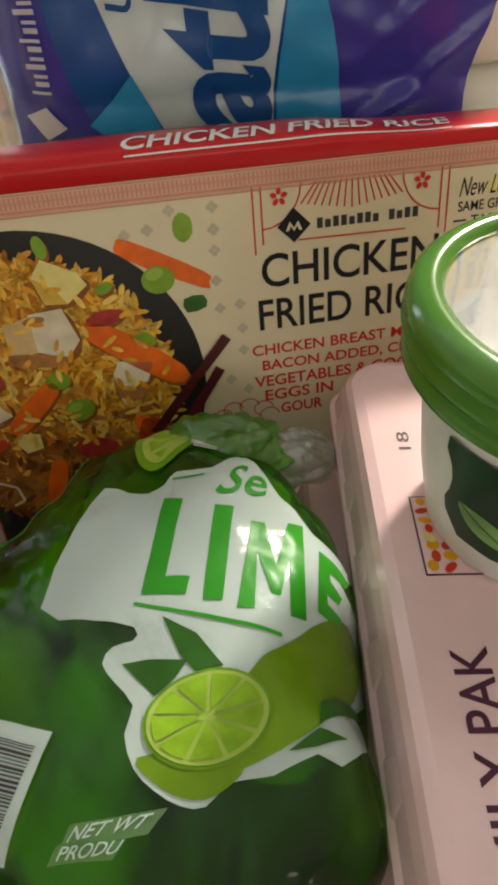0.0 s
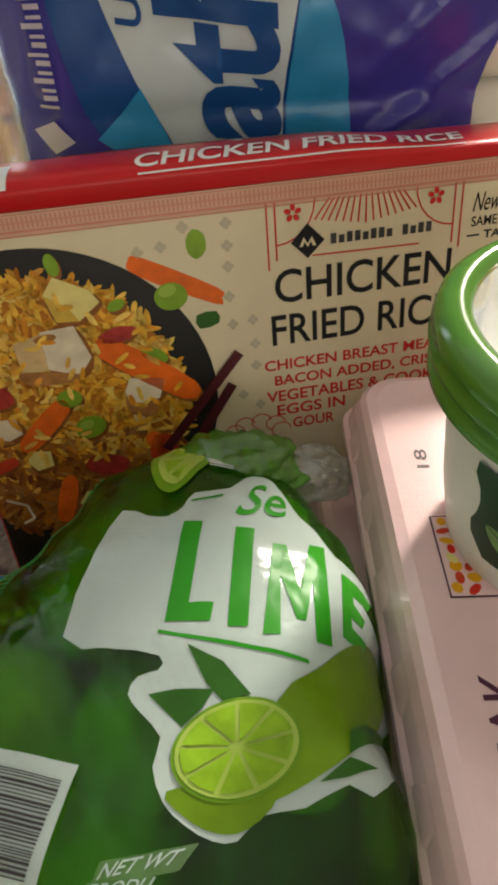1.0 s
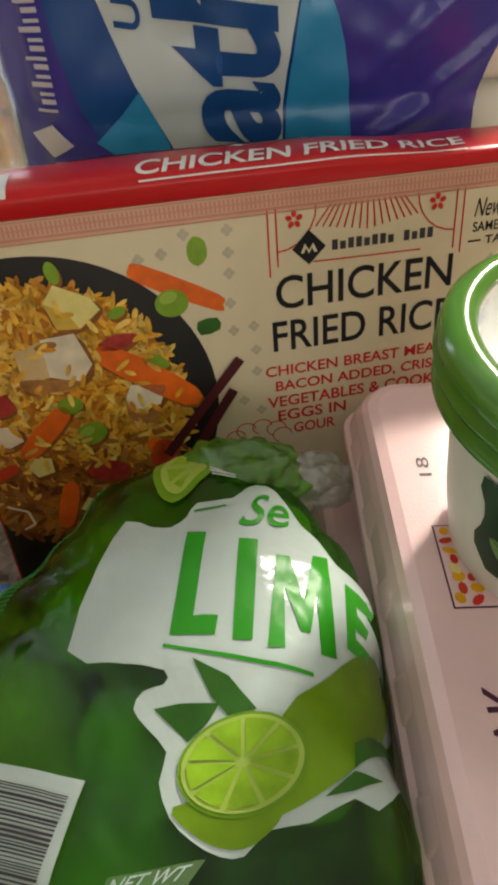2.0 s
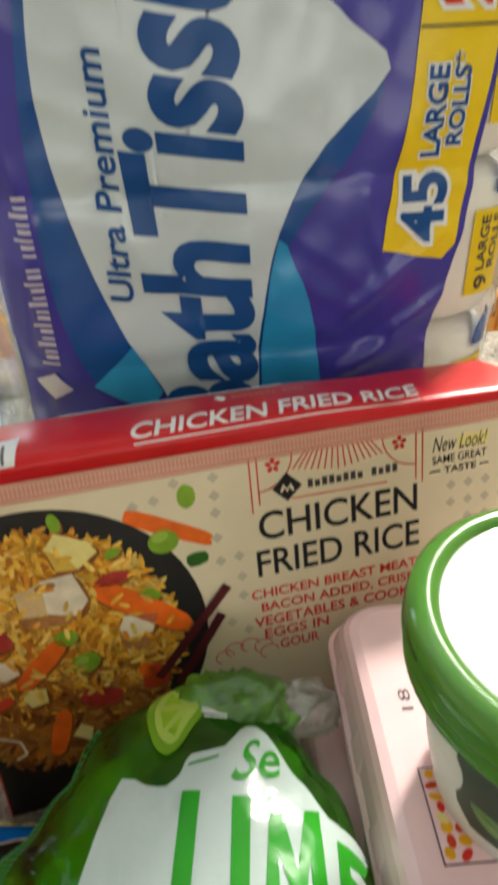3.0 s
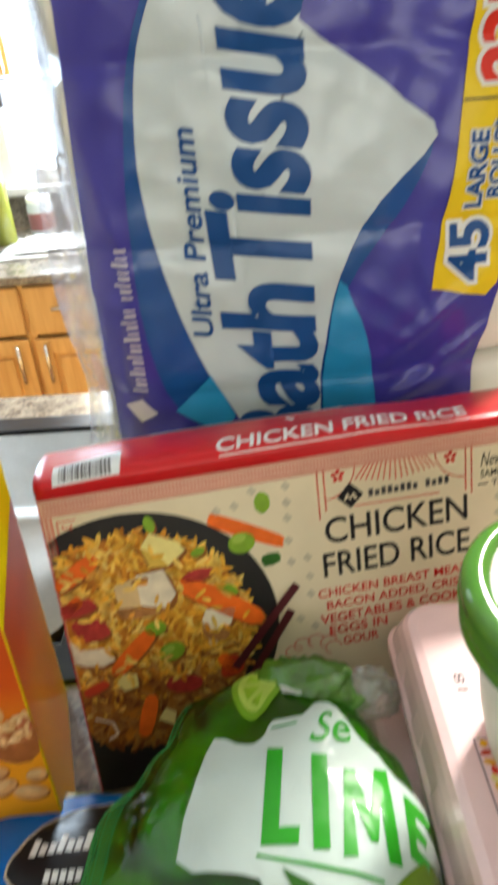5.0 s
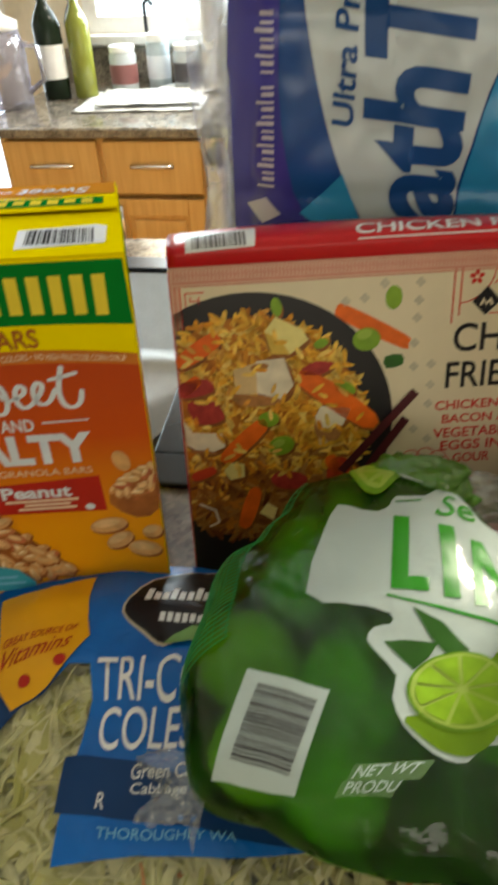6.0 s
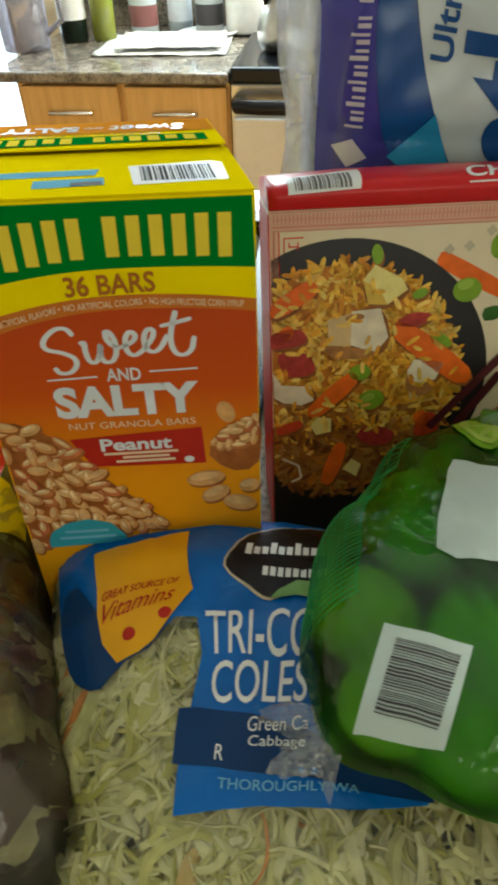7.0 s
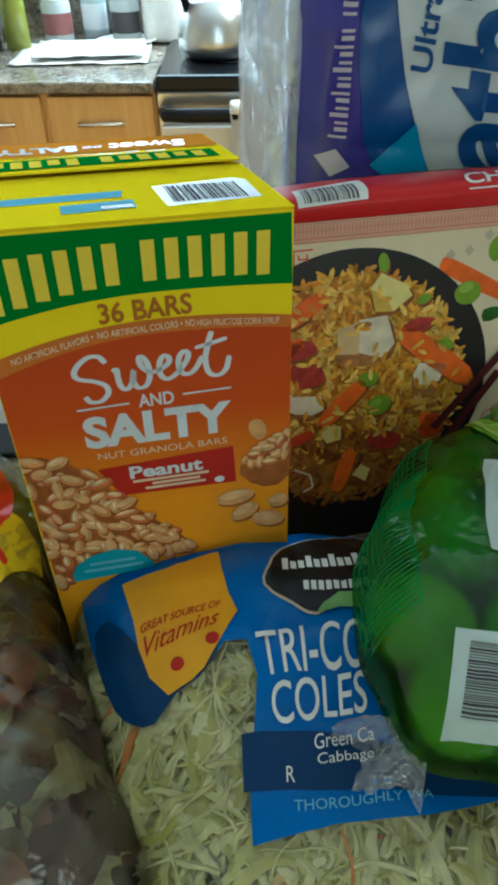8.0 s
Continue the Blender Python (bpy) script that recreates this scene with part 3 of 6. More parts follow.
structure("island_base", join([box(-1.25, SX0 - 0.02, -0.27, 0.92, 0, 0.866), box(SX1 + 0.02, 1.25, -0.27, 0.92, 0, 0.866), box(SX0 - 0.02, SX1 + 0.02, -0.27, SY0 - 0.02, 0, 0.866), box(SX0 - 0.02, SX1 + 0.02, SY1 + 0.02, 0.92, 0, 0.866)]), M_WOOD, "honey oak island base under the granite", "island")
sink = thing("sink", pose((SX0 + SX1) / 2, (SY0 + SY1) / 2, TOP), "stainless steel sink basin with a black rim in the island", "sink")
sw, sd = SX1 - SX0, SY1 - SY0
part("rim", join([box(-sw / 2 - 0.012, sw / 2 + 0.012, -sd / 2 - 0.012, -sd / 2 + 0.03, 0.001, 0.007, 0.002), box(-sw / 2 - 0.012, sw / 2 + 0.012, sd / 2 - 0.03, sd / 2 + 0.012, 0.001, 0.007, 0.002), box(-sw / 2 - 0.012, -sw / 2 + 0.03, -sd / 2 + 0.03, sd / 2 - 0.03, 0.001, 0.007, 0.002), box(sw / 2 - 0.03, sw / 2 + 0.012, -sd / 2 + 0.03, sd / 2 - 0.03, 0.001, 0.007, 0.002)]), M_BLACK, sink, "black glossy rim")
part("basin", loft([(sw - 0.062, sd - 0.062, 0.05, 0.0), (sw - 0.066, sd - 0.066, 0.05, -0.12), (sw - 0.10, sd - 0.10, 0.06, -0.168), (0.10, 0.10, 0.04, -0.175)], bottom=False), M_STEEL, sink, "brushed steel basin", smooth=True)
part("drain", lathe([(0.0, -0.171), (0.030, -0.171), (0.043, -0.168), (0.045, -0.174)], 28), M_CHROME, sink, smooth=True)


# ---- kitchen behind ----
def pull(parent, x0, z0, x1, z1):
    """A slim bar handle on two feet."""
    h = part("handle", tube([(x0, -0.030, z0), ((x0 + x1) / 2, -0.031, (z0 + z1) / 2), (x1, -0.030, z1)], 0.0055), M_CHROME, parent, "slim polished bar handle", smooth=True)
    for k in (0.12, 0.88):
        x, z = x0 + k * (x1 - x0), z0 + k * (z1 - z0)
        part("handle_foot", tube([(x, -0.028, z), (x, 0.002, z)], 0.004), M_CHROME, h, smooth=True)


def panelled(x0, x1, z0, z1):
    """A drawer front, or a door with stiles, rails and a raised panel."""
    if z1 - z0 < 0.2:
        return box(x0, x1, -0.018, 0.0, z0, z1, 0.004)
    m = 0.045
    return join([box(x0, x0 + m, -0.018, 0, z0, z1, 0.002), box(x1 - m, x1, -0.018, 0, z0, z1, 0.002), box(x0 + m, x1 - m, -0.018, 0, z0, z0 + m, 0.002), box(x0 + m, x1 - m, -0.018, 0, z1 - m, z1, 0.002), box(x0 + m + 0.012, x1 - m - 0.012, -0.014, 0, z0 + m + 0.012, z1 - m - 0.012, 0.005), box(x0 + m, x1 - m, -0.006, 0, z0 + m, z1 - m)])


def base_cabinet(x0, x1, m, label):
    cab = thing("base_cabinet", m, label, "cabinet", "cabinets along the back wall")
    mid = (x0 + x1) / 2
    part("body", join([box(x0, x1, 0.02, 0.60, 0.09, 0.872), box(x0, x0 + 0.022, 0, 0.02, 0.09, 0.872), box(x1 - 0.012, x1, 0, 0.02, 0.09, 0.872), box(mid - 0.016, mid + 0.016, 0, 0.02, 0.09, 0.872), box(x0 + 0.022, mid - 0.016, 0, 0.02, 0.868, 0.872), box(mid + 0.016, x1 - 0.012, 0, 0.02, 0.868, 0.872), box(x0, x1, 0.07, 0.6, 0, 0.088)]), M_WOOD, cab)
    for a, b, left in ((x0 + 0.014, mid - 0.008, True), (mid + 0.008, x1 - 0.006, False)):
        d = part("drawer", panelled(a, b, 0.732, 0.866), M_WOOD, cab)
        c = (a + b) / 2
        pull(d, c - 0.058, 0.806, c + 0.058, 0.806)
        d = part("door", panelled(a, b, 0.11, 0.718), M_WOOD, cab)
        hx = b - 0.032 if left else a + 0.032
        pull(d, hx, 0.59, hx, 0.705)
    return cab


base_cabinet(-0.93, -0.378, pose(0, 1.745, 0), "honey oak base cabinet with drawers, doors and bar handles")
structure("counter_top", join([box(-0.985, -0.378, 1.715, 2.368, 0.874, TOP, 0.006), box(-0.985, -0.378, 2.345, 2.368, TOP + 0.001, TOP + 0.10)]), M_GRANITE, "speckled brown polished granite counter top", "worktop")
base_cabinet(0.392, 1.05, pose(0, 1.745, 0), "honey oak base cabinet beside the range with bar handles")
structure("counter_top", join([box(0.390, 1.08, 1.715, 2.368, 0.874, TOP, 0.006), box(0.390, 1.08, 2.345, 2.368, TOP + 0.001, TOP + 0.10)]), M_GRANITE, "speckled brown granite counter top beside the range", "worktop")

stove = thing("stove", pose(0, 1.735, 0), "steel range with black glass top and black handle", "stove")
part("body", box(-0.374, 0.386, 0.0, 0.625, 0.0, 0.872, 0.003), M_STEEL, stove)
part("cooktop", box(-0.374, 0.386, -0.012, 0.625, 0.874, 0.912, 0.008), M_BLACKGLASS, stove, "black glass cooktop")
dr = part("oven_door", box(-0.366, 0.378, -0.022, -0.002, 0.22, 0.80, 0.004), M_OVENSTEEL, stove, "brushed steel oven door")
part("handle", tube([(-0.355, -0.022, 0.835), (-0.35, -0.06, 0.838), (-0.30, -0.068, 0.838), (0.31, -0.068, 0.838), (0.36, -0.06, 0.838), (0.365, -0.022, 0.835)], 0.017, 14), M_BLACK, dr, "black oven handle", smooth=True)
part("oven_window", box(-0.22, 0.24, -0.026, -0.023, 0.36, 0.70, 0.001), M_BLACKGLASS, dr, "dark oven window")
for x in (-0.2, 0.2):
    part("burner", lathe([(0.085, 0.9125), (0.088, 0.9145), (0.07, 0.915)], 32), M_BLACK, stove, m=pose(x, 0.2, 0), smooth=True)

towel = bmesh.new()
rows = []
for i in range(25):
    s = i / 24
    rows.append([towel.verts.new((-0.195 + 0.105 * j / 12 + 0.004 * math.sin(9 * s), -0.0865 + 0.004 * math.sin(14 * j / 12 + 2 * s), 0.858 - 0.40 * s)) for j in range(13)])
for a, b in zip(rows, rows[1:]):
    for k in range(12):
        towel.faces.new((a[k], a[k + 1], b[k + 1], b[k]))
bmesh.ops.solidify(towel, geom=towel.faces[:], thickness=0.004)
t = thing("dish_towel", pose(0, 1.735, 0), "white dish towel hanging on the oven handle", "towel")
part("cloth", towel, M_TOWEL, t, smooth=True)
part("fold_over", loft([(0.105, 0.052, 0.02, 0.846), (0.105, 0.050, 0.022, 0.862), (0.10, 0.03, 0.014, 0.868)]), M_TOWEL, t, m=pose(-0.1425, -0.068, 0), smooth=True)


def kettle(m):
    k = thing("kettle", m, "brushed steel tea kettle with black handle on the range", "kettle")
    part("body", lathe([(0.070, 0.0), (0.086, 0.004), (0.094, 0.02), (0.094, 0.045), (0.084, 0.085), (0.064, 0.118), (0.046, 0.130)], 48), M_STEEL, k, "polished steel body", smooth=True)
    lid = part("lid", lathe([(0.046, 0.131), (0.040, 0.137), (0.012, 0.142), (0.006, 0.150)], 32), M_CHROME, k, smooth=True)
    part("knob", lathe([(0.006, 0.150), (0.014, 0.156), (0.014, 0.166), (0.006, 0.171)], 20), M_BLACK, lid, "black knob", smooth=True)
    part("spout", tube([(0.070, 0.0, 0.075), (0.10, 0.0, 0.10), (0.125, 0.0, 0.128)], 0.015, 14), M_CHROME, k, smooth=True)
    part("handle", tube([(-0.068, 0, 0.10), (-0.082, 0, 0.15), (-0.06, 0, 0.205), (0.0, 0, 0.225), (0.05, 0, 0.205), (0.066, 0, 0.15), (0.058, 0, 0.115)], 0.011, 12), M_BLACK, k, "black arched handle", smooth=True)
    return k


kettle(pose(-0.235, 1.93, 0.916, 0, 0, 20))
t = thing("copper_pot", pose(-0.17, 2.17, 0.913), "small copper pot on the back burner", "pot")
part("body", lathe([(0.07, 0), (0.075, 0.004), (0.075, 0.075), (0.078, 0.08), (0.072, 0.08), (0.07, 0.01)], 36, False), M_COPPER, t, smooth=True)
part("handle", tube([(0.075, 0, 0.065), (0.13, 0, 0.075), (0.19, 0, 0.078)], 0.007), M_BLACK, t, smooth=True)

t = thing("paper_sheet", pose(-0.60, 2.03, TOP, 0, 0, 3), "crumpled sheets of white paper on the counter", "paper")
for n, (w, d, z, turn) in enumerate(((0.36, 0.27, 0.003, 0), (0.30, 0.23, 0.011, 4))):
    g = bmesh.new()
    bmesh.ops.create_grid(g, x_segments=16, y_segments=12, size=0.5)
    for v in g.verts:
        p = Vector((v.co.x * 9, v.co.y * 9, n * 3))
        v.co = (v.co.x * w, v.co.y * d, z + 0.006 * abs(noise.noise(p)) + 0.004 * n)
    bmesh.ops.solidify(g, geom=g.faces[:], thickness=0.0015)
    part("sheet", g, M_PAPER, t, m=pose(0.02 * n, 0.01 * n, 0, 0, 0, turn), smooth=True)
t = thing("plate", pose(-0.50, 2.16, TOP), "white flat plate on the counter", "plate")
part("dish", lathe([(0.04, 0), (0.045, 0.004), (0.085, 0.014), (0.088, 0.016), (0.082, 0.016), (0.045, 0.007)], 36), M_WHITE, t, smooth=True)


def canister(m, r, h, mat, band, label):
    c = thing("canister", m, label, "canister", "canisters on the counter")
    part("glass", lathe([(r * 0.93, 0), (r, 0.005), (r, h * 0.80), (r * 0.85, h * 0.86)], 28), mat, c, smooth=True)
    part("lid", lathe([(r * 0.88, h * 0.86), (r * 0.92, h * 0.87), (r * 0.92, h * 0.99), (r * 0.86, h)], 28), M_WHITE, c, "white lid", smooth=True)
    part("paper_label", lathe([(r * 1.006, h * 0.2), (r * 1.006, h * 0.62)], 28, False), band, c, "wrapped label", smooth=True)


canister(pose(-0.70, 2.20, TOP), 0.042, 0.125, M_JARGLASS, M_DIMRED, "glass canister with white lid and red label")
canister(pose(-0.505, 2.22, TOP), 0.042, 0.125, M_JARGLASS, M_GREYINK, "glass canister with white lid and dark label")
canister(pose(-0.60, 2.25, TOP), 0.036, 0.15, M_BLUEGLASS, M_SILVER, "pale blue plastic canister with white lid")
t = thing("paper_towel_roll", pose(-0.395, 2.22, TOP), "white paper towel roll standing on the counter", "paper towel")
part("roll", lathe([(0.02, 0.006), (0.058, 0.006), (0.060, 0.010), (0.060, 0.276), (0.058, 0.28), (0.02, 0.28)], 40), M_PAPER, t, smooth=True)
part("stand", lathe([(0.062, 0), (0.062, 0.004), (0.0, 0.005)], 32), M_BLACK, t)


def bottle(m, r, h, mat, label, paper=None):
    b = thing("bottle", m, label, "bottle", "bottles on the counter")
    part("glass", lathe([(r * 0.92, 0), (r, 0.006), (r, h * 0.62), (r * 0.75, h * 0.70), (r * 0.36, h * 0.78), (r * 0.34, h * 0.93)], 28), mat, b, smooth=True)
    part("cap", lathe([(r * 0.4, h * 0.93), (r * 0.4, h), (r * 0.36, h)], 20), M_BLACK, b, smooth=True)
    if paper:
        part("paper_label", lathe([(r * 1.01, h * 0.18), (r * 1.01, h * 0.46)], 28, False), paper, b, "white paper label", smooth=True)


bottle(pose(-0.80, 2.12, TOP), 0.034, 0.30, M_OIL, "tall bottle of yellow cooking oil on the counter")
bottle(pose(-0.885, 2.10, TOP), 0.040, 0.31, M_BOTTLE, "dark green glass bottle with white paper label", M_PAPER)
bottle(pose(-0.845, 2.24, TOP), 0.034, 0.30, M_BOTTLE, "dark glass bottle standing behind the oil bottle")
t = thing("pitcher", pose(-0.985, 1.98, TOP), "smoky clear plastic pitcher with a lid", "pitcher")
part("body", lathe([(0.062, 0), (0.066, 0.004), (0.070, 0.15), (0.060, 0.19)], 36), M_PITCHER, t, smooth=True)
part("lid", lathe([(0.062, 0.191), (0.063, 0.21), (0.03, 0.225), (0.02, 0.25)], 28), M_WHITE, t, smooth=True)
part("handle", tube([(0.066, 0, 0.16), (0.11, 0, 0.15), (0.115, 0, 0.07), (0.068, 0, 0.04)], 0.008), M_PITCHER, t, smooth=True)

up = thing("wall_cabinet", pose(0, 2.06, 0), "honey oak wall cabinet with bar handles", "cabinet")
part("body", box(-1.08, -0.66, 0.02, 0.308, 1.36, 2.2), M_WOOD, up)
for a, b in ((-1.08, -0.875), (-0.865, -0.66)):
    d = part("door", panelled(a + 0.006, b - 0.006, 1.365, 2.19), M_WOOD, up)
    pull(d, b - 0.04, 1.40, b - 0.04, 1.52)
t = thing("radio", pose(-0.76, 2.16, 1.28), "small grey radio hung under the wall cabinet", "radio")
part("case", box(-0.07, 0.05, -0.05, 0.06, 0, 0.078, 0.01), M_GREYINK, t)
part("dial", lathe([(0.022, 0), (0.022, 0.008), (0.018, 0.01)], 24), M_CHROME, t, m=pose(0.01, -0.05, 0.04, 90, 0, 0), smooth=True)
t = thing("window_hook", pose(-0.655, 2.355, 1.09), "small black curved hook at the window", "hook")
part("stem", tube([(0, 0, -0.075), (0, -0.005, 0.0), (0.004, -0.02, 0.03), (0.02, -0.035, 0.04), (0.035, -0.045, 0.028)], 0.006), M_BLACK, t, smooth=True)

# ---- groceries on the island ----
def rice_box():
    box_ = thing("rice_box", pose(0.0268, 0.3213, TOP + 0.0005, -13, 0, 11.2), "red and cream frozen rice carton leaning back on the tissue pack", "box")
    L, R, D, H = -0.1585, 0.200, 0.064, 0.229
    part("carton", box(L, R, 0, D, 0, H, 0.0006), M_CREAM, box_, "cream printed card carton")
    # the lid is pillowed: two sections, bulged and flat, from the front edge over to the rear
    bulged = ((0, 0.229), (-0.0022, 0.2345), (-0.0026, 0.2395), (0.0022, 0.2448), (0.020, 0.2470), (0.050, 0.2450), (0.064, 0.2420))
    flat = ((0, 0.229), (-0.0003, 0.2330), (0.0004, 0.2352), (0.006, 0.2368), (0.022, 0.2378), (0.050, 0.2376), (0.064, 0.2365))
    swell = ((-0.16, 0.66), (-0.10, 0.95), (-0.04, 1.0), (0.05, 0.82), (0.12, 0.18), (0.201, 0.0))

    def swollen(x):
        x = min(max(x, -0.16), 0.2005)
        for (x0, k0), (x1, k1) in zip(swell, swell[1:]):
            if x0 <= x <= x1:
                q = (x - x0) / (x1 - x0)
                return k0 + (k1 - k0) * q * q * (3 - 2 * q)

    def over(x, q):
        """The lid at x, q from 0 at the front edge to 6 at the rear."""
        q = min(max(q, 0.0), 6.0)
        i = min(int(q), 5)
        k, f = swollen(x), q - i
        out = []
        for axis in (0, 1):
            p = [flat[min(max(j, 0), 6)][axis] * (1 - k) + bulged[min(max(j, 0), 6)][axis] * k for j in (i - 1, i, i + 1, i + 2)]
            out.append(0.5 * (2 * p[1] + (p[2] - p[0]) * f + (2 * p[0] - 5 * p[1] + 4 * p[2] - p[3]) * f * f + (3 * p[1] - p[0] - 3 * p[2] + p[3]) * f ** 3))
        return (x, out[0], out[1])

    lid = bmesh.new()
    rows = [[lid.verts.new(over(L + (R - L) * i / 60, 6 * j / 30)) for j in range(31)] for i in range(61)]
    for row in rows:
        x = row[0].co.x
        row += [lid.verts.new((x, D, 0.2292)), lid.verts.new((x, 0.001, 0.2292))]
    for a, b in zip(rows, rows[1:]):
        for k in range(33):
            lid.faces.new((a[k], a[(k + 1) % 33], b[(k + 1) % 33], b[k]))
    lid.faces.new(rows[0])
    lid.faces.new(rows[-1][::-1])
    bmesh.ops.recalc_face_normals(lid, faces=lid.faces[:])
    part("top_panel", lid, M_RED, box_, "glossy red pillowed top panel", smooth=True)
    part("side_panel", box(L - 0.0004, L + 0.0004, 0.0, D, 0.001, H - 0.002), M_RED, box_, "red side panel")
    part("side_panel", box(R - 0.0004, R + 0.0004, 0.0, D, 0.001, H - 0.002), M_RED, box_, "red side panel")

    def put(name, bm, mat, n, label=""):
        return printed(name, bm, on_front, mat, box_, layer(n), label)

    def on_top(x, y, lift):
        """y in tenths of a section of the lid."""
        p, q = Vector(over(x, y * 100)), Vector(over(x, y * 100 + 0.05))
        up = Vector((0, -(q.z - p.z), q.y - p.y)).normalized()
        return p + up * (lift + 0.0002)

    # border with a woven key pattern
    band = [rect(-157, 227.6, 199, 228.2), rect(-157, 219.2, 199, 220.4), rect(-157, 217.2, 199, 217.9)]
    k = -156.0
    while k < 198:
        band += [rect(k, 221, k + 0.9, 226.8), rect(k + 1.2, 223.4, k + 1.9, 224.4)]
        k += 2.3
    put("border_ground", shape(rect(-158, 218, 199.5, 228.8)), M_BORDER, 1)
    put("border_ground", shape(rect(-158, 150, -153, 218)), M_BORDER, 1)
    put("border", shape(*band), M_PINKINK, 2, "red woven border print")
    key = [rect(-153, 190, -152.2, 217), rect(-156, 190, -155.2, 217), rect(-150, 213, -138, 213.8), rect(-150, 205, -149.2, 213.8), rect(-147, 208, -141, 208.8), rect(-147, 208, -146.2, 211), rect(-141.8, 206, -141, 211)]
    put("corner_key", shape(*key), M_REDINK, 1)
    # bowl of rice
    clip = lambda pts: [(max(p[0], -157.6), p[1]) for p in pts]
    put("printed_ground", shape([(-158, 1), (-62, 1), (-60, 30), (-100, 60), (-158, 90)]), M_BOWL, 0.6)
    put("printed_bowl", shape(clip(oval(-113, 119, 96, 93, 0, 64))), M_BOWL, 1, "printed black bowl")
    put("printed_sauce", shape(clip(oval(-114, 117, 77, 80, 0, 48))), M_SAUCE, 2)
    rnd = random.Random(4)
    for n, count in ((3, 700), (4, 560)):
        g, dark = [], []
        while len(g) + len(dark) < count:
            a, r = rnd.uniform(0, 360), 80 * math.sqrt(rnd.random())
            x, y = -114 + r * math.cos(radians(a)), 117 + r * 1.04 * math.sin(radians(a))
            if x < -155:
                continue
            o = clip(oval(x, y, rnd.uniform(3.6, 6.0), rnd.uniform(1.3, 1.9), rnd.uniform(0, 180) if r < 70 else a + rnd.uniform(-80, 80), 7))
            # lower grains go dark: fading print, with the shade there painted in
            (dark if y < 92 + rnd.uniform(-28, 18) else g).append(o)
        tagged(put("printed_rice", shape(*g), M_GRAIN, n, "printed yellow rice grains"), kind="stuff")
        tagged(put("printed_rice", shape(*dark), M_GRAINSHADED, n + 0.1, "printed brown rice grains, lower ones darkened for shade"), kind="stuff")
    food = (
        ("printed_carrot", M_CARROT, (bar(-157, 170, -133, 184, 10), bar(-131, 100, -106, 123, 10), bar(-76, 154, -33, 121, 13), bar(-121, 46, -112, 73, 9), bar(-60, 95, -52, 82, 8), bar(-157, 150, -146, 158, 7))),
        ("printed_chicken", M_CHICKEN, ([(-108, 168), (-90, 169), (-84, 150), (-92, 140), (-108, 146)], [(-70, 126), (-66, 134), (-46, 131), (-51, 119), (-66, 117)], [(-158, 130), (-152, 121), (-133, 119), (-131, 109), (-144, 104), (-157, 112)])),
        ("printed_roast", M_ROAST, ([(-124, 146), (-119, 138), (-98, 137), (-92, 141), (-110, 145)], [(-70, 124), (-66, 116), (-52, 117), (-56, 108), (-69, 112)], oval(-106, 164, 6, 2.4, 5), oval(-146, 106, 9, 1.6, -10))),
        ("printed_chicken_side", M_CHICKENSIDE, ([(-123, 163), (-108, 167), (-108, 146), (-122, 145)], [(-70, 125), (-65, 118), (-60, 104), (-67, 106)])),
        ("printed_egg", M_EGG, ([(-102, 187), (-95, 196), (-78, 187), (-74, 180), (-86, 171), (-98, 172)], [(-133, 90), (-131, 97), (-119, 95), (-119, 85), (-129, 83)], [(-110, 55), (-104, 63), (-97, 58), (-100, 48)])),
        ("printed_egg_side", M_EGGSIDE, ([(-102, 187), (-98, 172), (-86, 171), (-90, 178), (-97, 184)],)),
        ("printed_pea", M_PEA, (oval(-93, 107, 9, 7, 15), oval(-101, 127, 7, 5.5), oval(-94, 202, 3.4, 6, 10), oval(-50, 146, 8, 4, -30), oval(-66, 177, 5, 3, 20))),
        ("printed_pea_light", M_PEALIT, (oval(-95, 109, 4.5, 2.8, 20),)),
        ("printed_bacon", M_BACON, ([(-157, 156), (-140, 158), (-137, 149), (-157, 146)], [(-154, 142), (-136, 142), (-131, 129), (-148, 127)], [(-80, 158), (-70, 165), (-57, 163), (-66, 156)], [(-101, 82), (-92, 88), (-76, 82), (-80, 73), (-95, 74)])),
        ("printed_pepper", M_PEPPER, ([(-62, 80), (-58, 94), (-47, 93), (-46, 82), (-54, 78)], bar(-154, 87, -140, 92, 6))),
    )
    for name, mat, outs in food:
        for o in outs:
            mx, my = sum(p[0] for p in o) / len(o), sum(p[1] for p in o) / len(o)
            if name in ("printed_carrot", "printed_chicken", "printed_egg", "printed_pea", "printed_bacon", "printed_pepper"):
                put("printed_shade", shape(clip([(mx + 0.9 + (p[0] - mx) * 1.02, my - 1.9 + (p[1] - my) * 1.02) for p in o]), steps=3), M_FOODSHADE, 4.5)
            put(name, shape(clip(o), steps=1 if name.startswith(("printed_chicken", "printed_egg")) else 3), mat, 6 if name in ("printed_pea_light", "printed_roast") else 5.5 if name.endswith("_side") else 5)
    g = []
    for _ in range(150):
        a, r = rnd.uniform(0, 360), 76 * math.sqrt(rnd.random())
        x, y = -114 + r * math.cos(radians(a)), 117 + r * math.sin(radians(a))
        if x > -153 and y > 85:
            g.append(clip(oval(x, y, rnd.uniform(3.4, 5.2), rnd.uniform(1.3, 1.7), rnd.uniform(0, 180), 9)))
    tagged(put("printed_rice", shape(*g), M_GRAIN, 7, "printed yellow rice grains"), kind="stuff")
    put("printed_curl", shape(bar(-152, 66, -141, 60, 1.6), bar(-141, 60, -139, 50, 1.6), bar(-139, 50, -146, 47, 1.6)), M_CHICKEN, 6)
